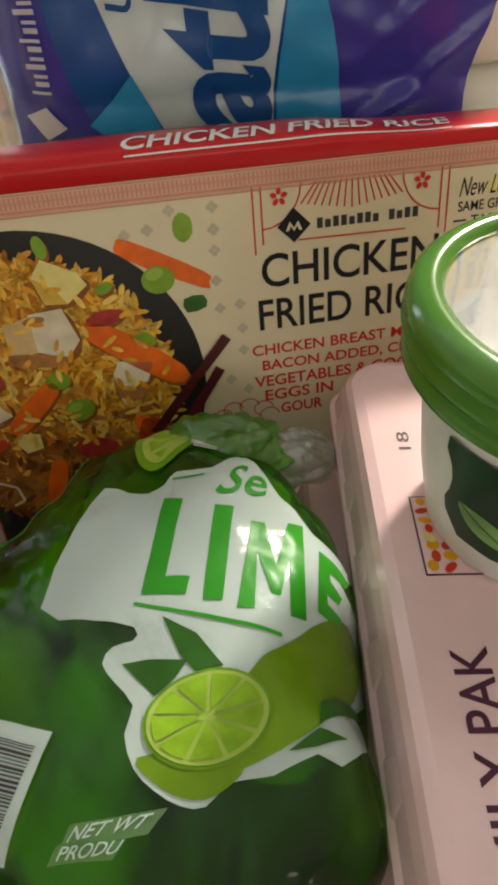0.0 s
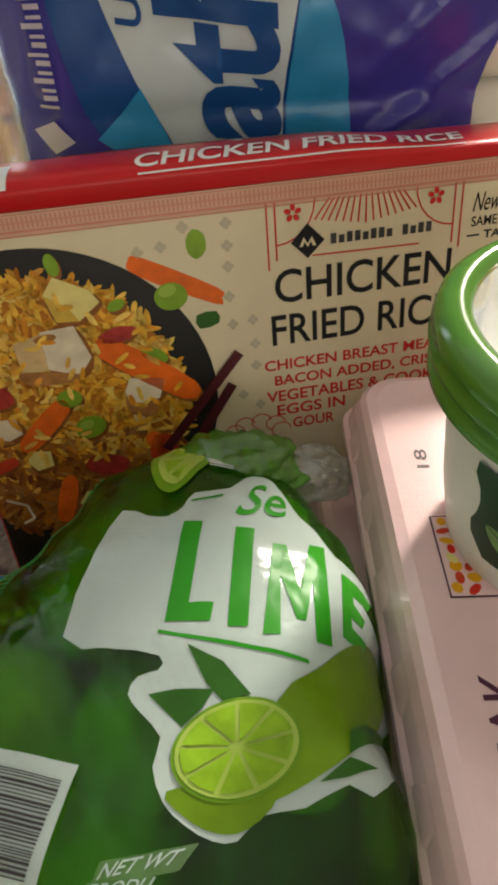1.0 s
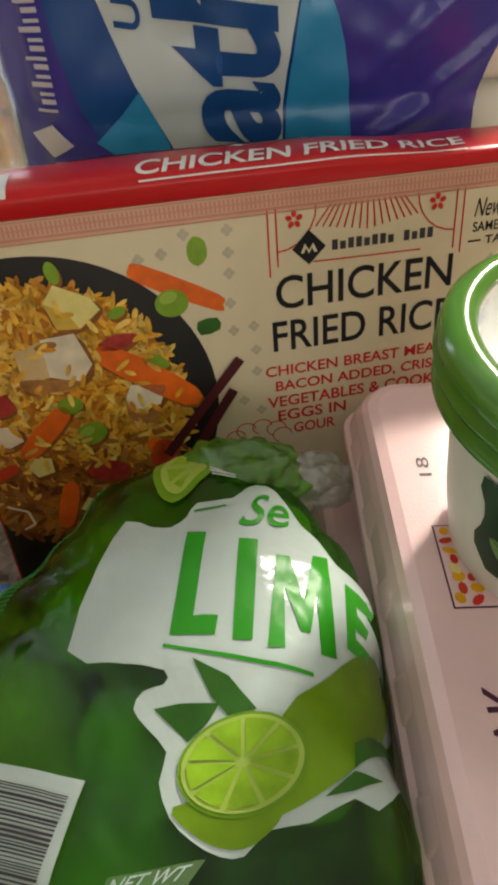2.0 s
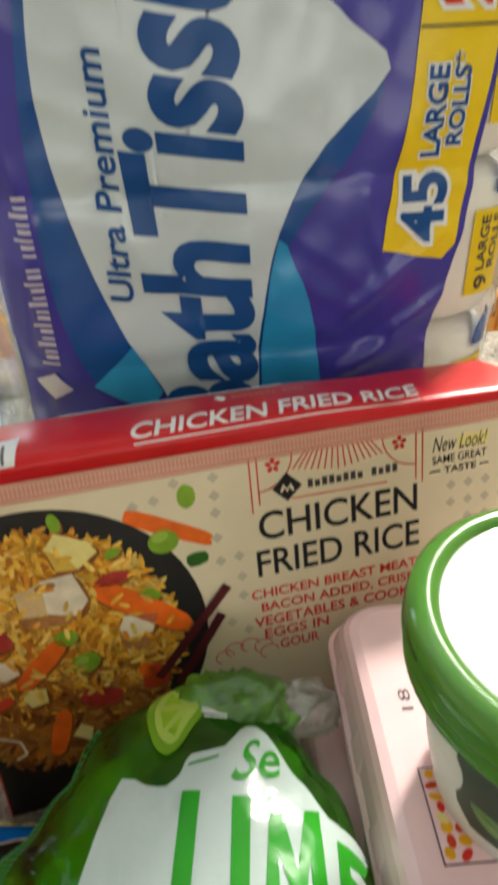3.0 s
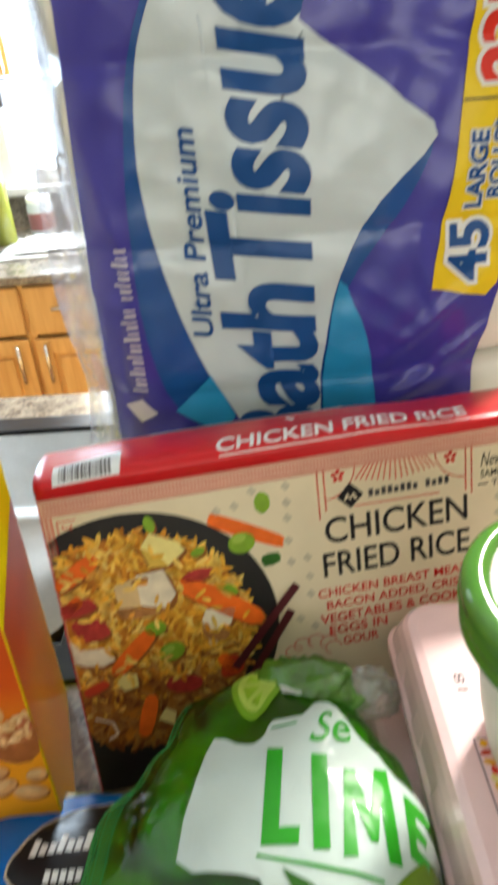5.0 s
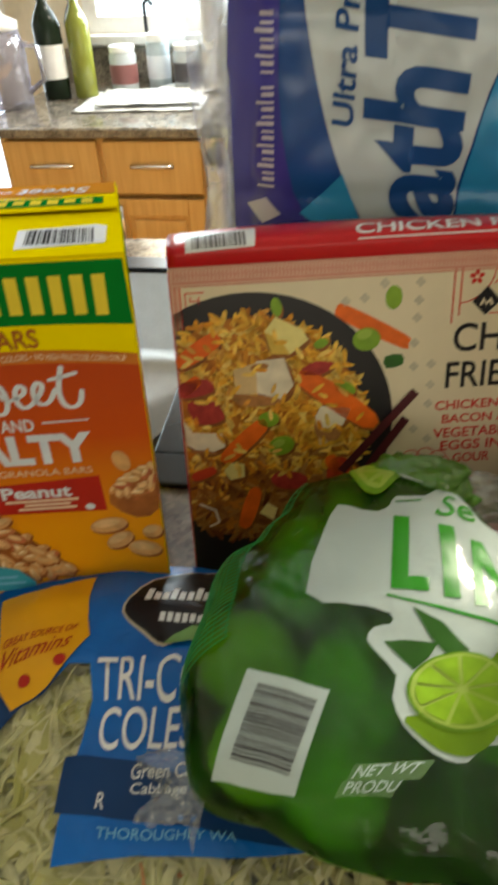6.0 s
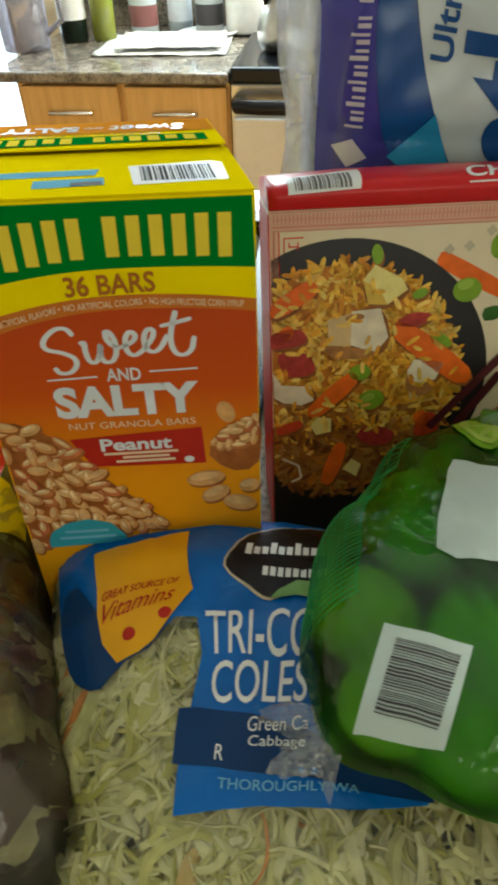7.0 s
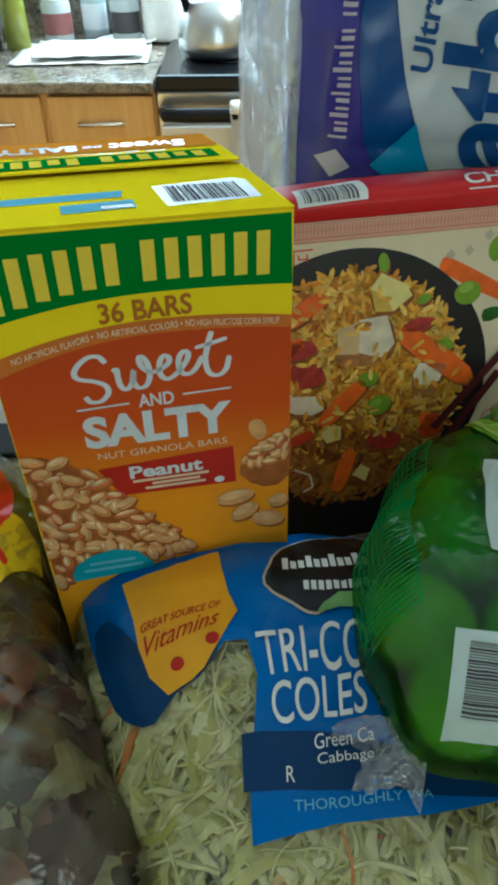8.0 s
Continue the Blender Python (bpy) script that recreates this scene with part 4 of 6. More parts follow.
    # loose vegetables and chopsticks
    put("printed_carrot", shape([(-56, 199), (-53, 191), (-13, 170), (-9, 173), (-11, 179), (-49, 200)], steps=3), M_CARROT, 1)
    put("printed_pea", shape(oval(-36.5, 177.5, 9, 7.6, 0, 28)), M_PEA, 2)
    put("printed_pea_light", shape(oval(-38, 181, 5, 3.2, 15)), M_PEALIT, 3)
    put("printed_bean", shape([(-25, 206), (-21, 211), (-15.5, 208), (-15, 200), (-20, 195.5), (-24.5, 199)], steps=2), M_PEA, 1)
    put("printed_bean", shape([(-24, 165), (-13, 166), (-12, 159), (-23, 157)], steps=2), M_LEAFINK, 1)
    put("printed_chopstick", shape(bar(-2.5, 140, -52, 84, 6)), M_CHOP, 7, "printed dark red chopstick")
    put("printed_chopstick", shape(bar(-8, 121, -40, 76, 6)), M_CHOP, 7, "printed dark red chopstick")
    dots = []
    for cx, cy in ((-26, 212.5), (-3.8, 200.5), (-4.3, 189.5), (-5, 173), (-4.5, 157), (-38.4, 204), (-50.4, 202.5), (7.4, 143.5), (7, 158), (7, 130), (-3.5, 212), (146, 178), (158, 178), (170, 178), (146, 166), (158, 166), (170, 166), (182, 178), (182, 166), (158, 154), (170, 154), (-2, 112), (8, 104)):
        dots += [oval(cx + 1.7 * a, cy + 1.7 * b, 1.5, 1.5, 0, 8) for a, b in ((1, 0), (-1, 0), (0, 1), (0, -1))]
    put("dot_pattern", shape(*dots), M_TANINK, 1)
    # frame with a sunburst
    lines = [bar(18, 219, 18, 184, 0.9), bar(22.5, 219, 22.5, 189, 0.9), bar(122, 219, 122, 187, 0.9), bar(126.3, 219, 126.3, 184, 0.9), bar(42, 189.6, 103, 188.6, 0.8)]
    for k in range(15):
        a = radians(-36 + 72 * k / 14)
        cx, cy = 72 + 42 * math.sin(a), 236
        lines.append(bar(cx - 8 * math.sin(a), 218.5, cx + 6 * math.sin(a), 203.5 + 8 * abs(math.sin(a)), 0.85))
    for side in (-1, 1):
        for k in range(6):
            a0, a1 = radians(90 * k / 6), radians(90 * (k + 1) / 6)
            c = 72 + side * 50
            lines.append(bar(c - side * 22 * math.sin(a0), 219 - 22 * math.cos(a0) , c - side * 22 * math.sin(a1), 219 - 22 * math.cos(a1), 0.8))
    put("sunburst", shape(*lines), M_REDINK, 1)
    for cx in (32, 111):
        put("printed_flower", shape(*[oval(cx + 3 * math.cos(radians(a)), 213 + 3 * math.sin(radians(a)), 1.9, 1.4, a, 10) for a in range(18, 378, 72)]), M_REDINK, 2)
    put("mark", shape([(39.6, 207), (49, 197.5), (39.6, 188.5), (30.5, 197.5)]), M_INK, 2)
    put("mark", shape([(35, 195), (37.4, 200), (39.6, 196.5), (42, 200), (44.3, 195), (42.5, 195), (41.3, 197.5), (39.6, 194.5), (37.9, 197.5), (36.8, 195)]), M_CREAM, 3)
    put("mark", blocks(52.5, 194.5, 111, 200, 13, 0.3, (8,)), M_GREYINK, 1)
    put("lettering", line("CHICKEN", 20.5, 165, 123, 184, 0.012), M_INK, 1, "bold dark lettering")
    put("lettering", line("FRIED RICE", 17.5, 140, 124.5, 158.5, 0.012), M_INK, 1, "bold dark lettering")
    for text, x0, y0, x1, y1 in (("CHICKEN BREAST MEAT,", 12, 126.2, 125, 133.6), ("BACON ADDED, CRISP", 17.5, 116.2, 121, 123.4), ("VEGETABLES & COOK", 12, 106.4, 118, 113.4), ("EGGS IN", 18, 96.6, 61, 103.6), ("GOUR", 27.5, 86.6, 54, 93.4)):
        put("lettering", line(text, x0, y0 - 2.8, x1, y1 - 2.4, 0.018), M_REDINK, 1, "bold red lettering")
    put("lettering", line("New Look!", 133, 202, 170, 212, 0.0, 0.35), M_INK, 1, "slanted dark lettering")
    put("highlight", shape(rect(150, 202.5, 171, 211)), M_EGG, 0.6)
    put("lettering", line("SAME GREAT", 133, 194, 170, 199.4, 0.01), M_INK, 1, "small dark lettering")
    put("lettering", line("TASTE", 141, 186.8, 163, 191.4, 0.02), M_INK, 1, "small dark lettering")
    put("rule", shape(rect(131, 188.6, 138.5, 189.6), rect(165.5, 188.6, 172, 189.6)), M_INK, 1)
    cloud = [oval(5 + 15 * math.cos(radians(a)), 84 + 8 * math.sin(radians(a)), 6, 5, 0, 16) for a in range(0, 200, 40)]
    for o in cloud:
        put("cloud_line", shape(*[bar(*o[k], *o[(k + 1) % 16], 0.7) for k in range(0, 11)]), M_REDINK, 1)
    # top panel
    for bm, mat, n, name in (
        (words("CHICKEN FRIED RICE", (-46, 25.5), (127, 31), (132, 41), (-43, 36.5), 0.02), M_LABEL, 1, "lettering"),
        (shape([(-44, 20.5), (126, 24), (126, 25.4), (-44, 22.0)]), M_LABEL, 1, "rule"),
        (shape([(8, 46), (12, 48.5), (16, 46), (12, 43.5)]), M_LABEL, 1, "mark"),
        (blocks(19, 45, 66, 47, 13, 0.3, (8,)), M_PINKINK, 1, "mark"),
        (shape(rect(-85, 52, 56, 59.5)), M_LABEL, 1, "tape_strip"),
        (shape([(-147, 18), (-106, 20), (-104, 40), (-147, 37)]), M_LABEL, 1, "sticker"),
        (barcode(-143, 22, -109, 36, 3), M_SOFTINK, 2, "barcode"),
    ):
        printed(name, bm, on_top, mat, box_, layer(n), "", 4.0)
    return box_


SKEW = 0.125


def granola_box():
    b = thing("granola_box", pose(-0.203, 0.2235, TOP + 0.0005, -4.5, 0, 10.8), "yellow and orange granola bar carton standing on granite", "box")
    L, R, D, H = -0.0685, 0.0725, 0.150, 0.2665

    def skewed(bm):
        for v in bm.verts:
            v.co.x -= SKEW * v.co.y
        return bm

    part("carton", skewed(box(L, R, 0, D, 0, H, 0.001)), M_YELLOW, b, "yellow printed card carton")

    def put(name, bm, mat, n, label=""):
        return printed(name, bm, on_front, mat, b, layer(n), label)

    def arc(u, top, kl, kr):
        return top - (kl if u < 10 else kr) * (u - 10) ** 2

    def arch(top, kl, kr, low=None, n=24):
        us = [-68 + 140 * k / n for k in range(n + 1)]
        return [(u, arc(u, top, kl, kr)) for u in us]

    low = arch(214.8, 0.0026, 0.0011)
    put("orange_panel", shape(low + [(72, 1), (-68, 1)]), M_ORANGE, 1, "orange printed panel")
    mid = arch(222.0, 0.0022, 0.0013)
    put("brown_band", shape(mid + low[::-1]), M_BROWNBAND, 1)
    green = arch(235.0, 0.0017, 0.0006)
    put("green_panel", shape(green + [(71, 265), (-68, 265)]), M_GREEN, 1, "green printed panel")
    # the mark: two groups of plain serif-like bars
    for k in range(13):
        if k == 6:
            continue
        u = -62 + k * 10.1 + (-4 if k > 6 else 0)
        y0, y1 = arc(u + 4, 240.5, 0.0021, 0.0009), arc(u + 4, 258.6, 0.0009, 0.0001)
        put("mark", shape([(u, y0), (u + 6.0, y0), (u + 6.4, y1), (u + 0.4, y1)]), M_DKYELLOW, 2)
    put("lettering", words("36 BARS", (-17, 222.0), (25, 223.2), (25, 233.4), (-17, 232.2), 0.02), M_BROWNINK, 3, "brown lettering")
    for text, u0, u1 in (("NO ARTIFICIAL FLAVORS •", -59, -21), ("NO ARTIFICIAL COLORS •", -19, 20), ("NO HIGH FRUCTOSE CORN SYRUP", 21.5, 66)):
        y = lambda u: arc(u, 217.0, 0.0023, 0.0012)
        put("lettering", words(text, (u0, y(u0)), (u1, y(u1)), (u1, y(u1) + 3.4), (u0, y(u0) + 3.4), 0.01), M_PALEINK, 2, "small pale lettering")
    pen = lambda *pts: stroke([(-34 + 0.1533 * (u - 180) - 0.0114 * (v - 700), 207 - 0.178 * (v - 648) - 0.004 * (u - 180)) for u, v in pts], 2.5)
    script = (
        pen((285, 672), (266, 652), (235, 651), (202, 672), (188, 697), (202, 714), (245, 724), (280, 741), (285, 765), (262, 787), (230, 788), (213, 770)),
        pen((303, 700), (316, 694), (319, 722), (328, 750), (347, 757), (362, 736), (368, 702), (366, 735), (380, 756), (404, 752), (417, 725), (414, 690), (400, 666), (387, 664), (392, 690), (420, 711), (450, 705), (475, 690), (479, 673), (463, 665), (449, 686), (451, 720), (470, 737), (495, 728), (520, 704), (536, 681), (538, 663), (523, 658), (509, 680), (513, 714), (535, 728), (560, 715), (584, 676)),
        pen((611, 605), (601, 640), (593, 690), (606, 730), (635, 740), (660, 722), (669, 682)),
        pen((560, 650), (610, 640), (660, 628)),
    )
    for bm in script:
        put("lettering", bm, M_SILVER, 2, "pale script lettering")
    put("rule", shape(bar(-35, 177.8, -9.5, 178.7, 1.0), bar(17, 180.3, 41.5, 180.8, 1.0)), M_SILVER, 2)
    put("lettering", line("AND", -5, 175.6, 12.5, 183, 0.02), M_SILVER, 2)
    put("lettering", line("SALTY", -34, 153.8, 41, 173.4, 0.045), M_SILVER, 2, "bold pale lettering")
    put("lettering", line("NUT GRANOLA BARS", -29.5, 146.4, 38, 150.6), M_PALEINK, 2, "small pale lettering")
    put("badge", shape([(-31, 140), (41, 144), (42, 119), (-21, 120.5)]), M_BADGERED, 2, "dark red badge")
    put("lettering", line("Peanut", -15, 131, 24, 139.4, 0.03), M_SILVER, 3, "bold pale lettering")
    for y, a, c in ((128.2, -14, 27), (125.4, -4, 22), (122.6, -8, 25)):
        put("small_print", shape(rect(a, y, c, y + 1.7)), M_PALEINK, 3)
    put("dot", shape(oval(32.7, 122.6, 2.8, 2.2)), M_SILVER, 3)
    rnd = random.Random(8)

    def pile(outline, count, n0, rmin, rmax, slope):
        inside = lambda x, y: sum(((y0 > y) != (y1 > y)) and (x < (x1 - x0) * (y - y0) / (y1 - y0) + x0) for (x0, y0), (x1, y1) in zip(outline, outline[1:] + outline[:1])) % 2
        held = lambda pts: [(min(max(p[0], -67.8), 72), p[1]) for p in pts]
        put("printed_nut_shade", shape(outline), M_NUTDARK, n0)
        xs, ys = [p[0] for p in outline], [p[1] for p in outline]
        for n in (1, 2, 3):
            spots = []
            for _ in range(count * 30):
                x, y = rnd.uniform(min(xs), max(xs)), rnd.uniform(min(ys), max(ys))
                if inside(x, y) and len(spots) < count and all(math.hypot(x - q[0], y - q[1]) > rmin * 1.1 for q in spots):
                    spots.append((x, y, rnd.uniform(rmin, rmax), rnd.uniform(rmin * 0.55, rmin * 0.80), slope + rnd.uniform(-70, 70)))
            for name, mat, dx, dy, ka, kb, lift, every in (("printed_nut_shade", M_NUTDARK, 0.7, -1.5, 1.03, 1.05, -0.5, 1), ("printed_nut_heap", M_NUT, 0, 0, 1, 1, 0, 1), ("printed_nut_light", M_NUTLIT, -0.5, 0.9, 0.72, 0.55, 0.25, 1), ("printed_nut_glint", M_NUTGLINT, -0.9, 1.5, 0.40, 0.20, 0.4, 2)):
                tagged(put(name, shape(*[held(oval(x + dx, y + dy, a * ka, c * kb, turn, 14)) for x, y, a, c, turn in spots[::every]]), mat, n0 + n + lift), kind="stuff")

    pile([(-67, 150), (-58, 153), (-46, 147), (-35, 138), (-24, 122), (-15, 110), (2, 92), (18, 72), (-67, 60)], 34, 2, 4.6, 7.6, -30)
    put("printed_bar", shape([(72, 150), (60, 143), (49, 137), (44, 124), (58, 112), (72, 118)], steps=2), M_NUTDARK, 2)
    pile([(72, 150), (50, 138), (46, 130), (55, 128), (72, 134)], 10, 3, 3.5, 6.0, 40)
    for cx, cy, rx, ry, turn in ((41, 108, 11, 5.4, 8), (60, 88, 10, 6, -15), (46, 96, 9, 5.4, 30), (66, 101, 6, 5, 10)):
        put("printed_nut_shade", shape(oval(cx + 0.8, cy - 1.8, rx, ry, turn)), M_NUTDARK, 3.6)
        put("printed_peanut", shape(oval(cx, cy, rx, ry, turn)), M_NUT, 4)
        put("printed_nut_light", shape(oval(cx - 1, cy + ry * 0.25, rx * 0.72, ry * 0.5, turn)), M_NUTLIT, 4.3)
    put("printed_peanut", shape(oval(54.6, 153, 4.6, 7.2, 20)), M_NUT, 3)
    put("teal_badge", shape([(-57, 66), (-54, 72.5), (-45, 79), (-31, 82), (-18, 78), (-10, 67), (-10, 62), (-57, 60)]), M_TEAL, 6, "teal printed badge")
    put("small_print", shape(rect(-46, 71.5, -20, 73.5), rect(-50, 66.5, -16, 68.5)), M_SKYINK, 7)
    # printed right side
    def on_side(x, y, lift):
        return (R + lift - SKEW * x, x, y)

    printed("side_panel", shape(rect(1.5, 1.5, 148, 205)), on_side, M_ORANGE, b, layer(1), "orange printed side")
    printed("green_panel", shape(rect(1.5, 236, 148, 264)), on_side, M_GREEN, b, layer(1))
    # lid: two flaps, the rear one lies over
    part("front_flap", skewed(box(L, R, 0.0005, 0.078, H + 0.0002, H + 0.001)), M_YELLOW, b)
    back = part("rear_flap", skewed(moved(box(L + 0.0008, R - 0.0008, -0.075, 0.0, 0.0, 0.0009), pose(0, D, H + 0.0006, -1.8, 0, 0))), M_YELLOW, b, "overlapping yellow rear flap")
    tilt = math.radians(1.8)

    def on_lid(x, y, lift):
        return (x - SKEW * y, y, H + 0.001 + lift)

    def on_rear(x, y, lift):
        return (-x - SKEW * (D - y), D - y, H + 0.0016 + lift + y * math.tan(tilt))

    for name, bm, place, mat, n in (
        ("sticker", shape([(21, 13), (64, 17), (65, 46), (60, 50), (20, 45)]), on_lid, M_LABEL, 1),
        ("barcode", barcode(25, 18, 60, 43, 6), on_lid, M_INK, 2),
        ("blue_strip", shape([(-68, 30), (4, 32), (6, 42), (-68, 40)]), on_lid, M_SKYINK, 1),
        ("small_panel", shape([(-24, 13), (8, 15), (8, 27), (-24, 25)]), on_lid, M_SKYINK, 1),
        ("small_panel", shape([(-7, 15), (7, 15.5), (7, 20), (-7, 19.5)]), on_lid, M_GREYINK, 2),
        ("orange_panel", shape(rect(-71, 2, 67, 38)), on_rear, M_REARORANGE, 1),
        ("green_panel", shape([(-64, 47), (67, 47), (67, 70), (-64, 66)]), on_rear, M_GREEN, 1),
        ("mark", join([blocks(-58, 51, 0, 65, 6, 0.35), blocks(8, 51, 64, 67, 6, 0.35)]), on_rear, M_DKYELLOW, 2),
        ("lettering", line("Sweet", -56, 16, -12, 34, 0.015, 0.25), on_rear, M_SILVER, 2),
        ("lettering", line("AND", -9, 20, 2, 26), on_rear, M_SILVER, 2),
        ("lettering", line("SALTY", 5, 16, 50, 32, 0.045), on_rear, M_SILVER, 2),
        ("lettering", line("NO ARTIFICIAL COLORS", -40, 41, 40, 44.5), on_rear, M_BROWNINK, 1),
    ):
        printed(name, bm, place, mat, b, layer(n))
    return b


def tissue_pack():
    p = thing("bath_tissue_pack", pose(0.04, 0.487, TOP + 0.0005, 0, 0, 6.8), "large purple plastic wrapped pack of bath tissue rolls", "tissue pack")
    HW, DEPTH, LH, CX, CR = 0.181, 0.36, 0.1125, 0.018, 0.045
    for k in range(5):
        z = k * LH
        part("inner_pack", loft([(2 * HW - 0.03, DEPTH - 0.03, CR - 0.01, z + 0.001), (2 * HW - 0.004, DEPTH - 0.004, CR, z + 0.010), (2 * HW, DEPTH, CR, z + 0.03), (2 * HW, DEPTH, CR, z + LH - 0.03), (2 * HW - 0.004, DEPTH - 0.004, CR, z + LH - 0.010), (2 * HW - 0.03, DEPTH - 0.03, CR - 0.01, z + LH - 0.001)], 8), M_ROLLWRAP, p, "white wrapped layer of nine rolls", m=pose(CX, DEPTH / 2 + 0.004, 0), smooth=True)
    for ix in range(3):
        for iy in range(3):
            part("roll_end", lathe([(0.018, 0.002), (0.052, 0.003), (0.0535, 0.0), (0.018, 0.0)], 32), M_TISSUE, p, m=pose(CX + (ix - 1) * 0.115, DEPTH / 2 + (iy - 1) * 0.115, 5 * LH - 0.0005), smooth=True)

    # sharp creases in the film: from, to and height
    creases = ((0.060, 0.235, 0.135, 0.300, 0.004), (0.070, 0.200, 0.150, 0.262, 0.005), (0.020, 0.180, 0.120, 0.222, 0.004), (-0.050, 0.560, 0.000, 0.515, 0.004), (0.005, 0.505, 0.100, 0.540, 0.003), (-0.150, 0.420, -0.125, 0.300, 0.003), (-0.128, 0.330, -0.150, 0.215, 0.003), (0.060, 0.455, 0.105, 0.440, 0.003), (-0.100, 0.548, -0.130, 0.470, 0.003), (0.080, 0.330, 0.100, 0.270, 0.003))

    def front(x, z, lift):
        c = CR
        e = min(abs(x - CX) - (HW - c), c)
        y = c - math.sqrt(max(c * c - e * e, 1e-7)) if e > 0 else 0.0
        layer_z = (z / LH) % 1.0
        y += 0.0035 * (2 * abs(layer_z - 0.5)) ** 6
        y += 0.0045 * noise.noise(Vector((x * 9 + 3.0 * z, 1.7, z * 5))) + 0.0026 * noise.noise(Vector((x * 34 - z * 22, 4.2, z * 20 + x * 8)))
        y += 0.0030 * abs(noise.noise(Vector((x * 16 + z * 26, 9.1, z * 7 - x * 9))))
        for x0, z0, x1, z1, high in creases:
            dx, dz = x1 - x0, z1 - z0
            k = min(1.0, max(0.0, ((x - x0) * dx + (z - z0) * dz) / (dx * dx + dz * dz)))
            y -= high * math.sin(math.pi * (0.1 + 0.8 * k)) * max(0.0, 1 - math.hypot(x - x0 - k * dx, z - z0 - k * dz) / 0.009)
        return (x, y - 0.0005 - lift, z)

    def put(name, bm, mat, n, label="", cut=6.0):
        return printed(name, bm, front, mat, p, 0.0010 * n, label, min(cut, 4.0))

    put("purple_film", shape([(-147, 566), (-94, 565), (-40, 560), (9, 553), (40, 552), (75, 555), (110, 560), (158, 566), (158, 420), (150, 300), (138, 240), (134, 215), (136, 170), (140, 2), (-160, 2), (-164, 186), (-161, 261), (-155, 372), (-148, 480)]), M_PURPLE, 1, "crinkled purple printed film")
    put("blue_swoosh", shape([(-105, 212), (-122, 274), (-123, 340), (-119, 395), (-108, 452), (-86, 496), (-66, 507), (-66, 492), (-84, 440), (-90, 370), (-78, 290), (-66, 210)], steps=3), M_NAVY, 2, "dark blue swoosh")
    put("blue_swoosh", shape([(6, 150), (8, 240), (20, 310), (47, 360), (88, 392), (70, 352), (38, 310), (22, 270), (14, 200), (16, 150)], steps=3), M_NAVY, 2, "dark blue swoosh")
    put("silver_field", shape([(-57, 507), (-80, 496), (-97, 468), (-106, 438), (-111, 390), (-107, 342), (-95, 288), (-80, 244), (-61, 205), (-40, 160), (6, 160), (8, 195), (11, 245), (24.5, 308), (52, 357), (90, 395), (66, 418), (42, 437), (-1, 465), (-7, 484), (-18, 494), (-34, 502)], steps=3), M_SILVERFILM, 3, "silvery white printed field")
    put("cyan_leaf", shape([(24, 303), (35, 283), (45, 258), (52, 213), (52, 150), (10, 150), (10, 196), (13, 245)], steps=2), M_CYAN, 3, "bright blue leaf print")
    put("cyan_leaf", shape([(-78, 241), (-92, 226), (-108, 213), (-73, 188), (-61, 203)]), M_CYAN, 4, "bright blue leaf print")
    # the words read upwards
    put("lettering", words("Bath", (10, 160), (5, 306), (-67, 308), (-60, 160), 0.034, 0.16), M_LETTERBLUE, 4, "large dark blue lettering")
    put("letter_halo", words("Tissue", (5, 310), (1, 496), (-80, 503), (-67, 312), 0.034, 0.16, 0.075), M_SILVERFILM, 3.4)
    put("lettering", words("Tissue", (5, 310), (1, 496), (-80, 503), (-67, 312), 0.034, 0.16), M_LETTERBLUE, 4, "large dark blue lettering")
    put("lettering", upright("Ultra Premium", -87, 272, -72, 413, 0.02, 0.16), M_LETTERBLUE, 4, "small dark blue lettering")
    put("mark", shape([(-147, 218), (-133, 224), (-122, 212), (-136, 205)]), M_LAVENDER, 3)
    put("mark", shape(*[rect(-139 + (3.5 if k % 3 else 0), 232 + 4.6 * k, -127, 232 + 4.6 * k + (2.7 if k % 2 else 1.8)) for k in range(24) if k != 15]), M_LAVENDER, 3)
    put("yellow_label", shape([(106, 553), (156, 555), (157, 500), (155.5, 420), (149, 354), (144, 290), (136, 281), (93, 290), (98, 330), (104, 376), (106, 415), (110, 472)]), M_LABELYELLOW, 2, "yellow printed label")
    put("label_rule", shape(rect(106, 414, 153, 415.4)), M_GREYINK, 3)
    for text, x0, y0, x1, y1, mat, bold in (("45", 104, 294, 134, 337, M_LETTERBLUE, 0.03), ("LARGE", 113, 346, 125.5, 396, M_LETTERBLUE, 0.03), ("ROLLS*", 128, 352, 139, 402, M_LETTERBLUE, 0.03), ("235", 116, 424, 147.5, 485, M_LABELRED, 0.05), ("SHEETS", 123, 493, 133, 547, M_LETTERBLUE, 0.03), ("PER ROLL", 136, 493, 146, 549, M_LETTERBLUE, 0.03)):
        put("letter_halo", upright(text, x0, y0, x1, y1, bold, 0.0, 0.07), M_LABEL, 2.6)
        put("lettering", upright(text, x0, y0, x1, y1, bold), mat, 3.2, "bold upright lettering")

    # the side where the inner wraps show through clear film
    def corner(s, z, lift):
        c, cx, cy = CR, CX + HW - CR, CR + 0.004
        a = s / c - math.pi / 2
        if a <= 0:
            return (cx + (c + 0.001 + lift) * math.cos(a), cy + (c + 0.001 + lift) * math.sin(a), z)
        return (CX + HW + 0.001 + lift, cy + c * a, z)

    for k in range(1, 5):
        z0 = k * 112.5
        printed("inner_label", shape(rect(5, z0 + 24, 40, z0 + 84)), corner, M_LABELYELLOW, p, 0.0004, "small yellow label", 6.0)
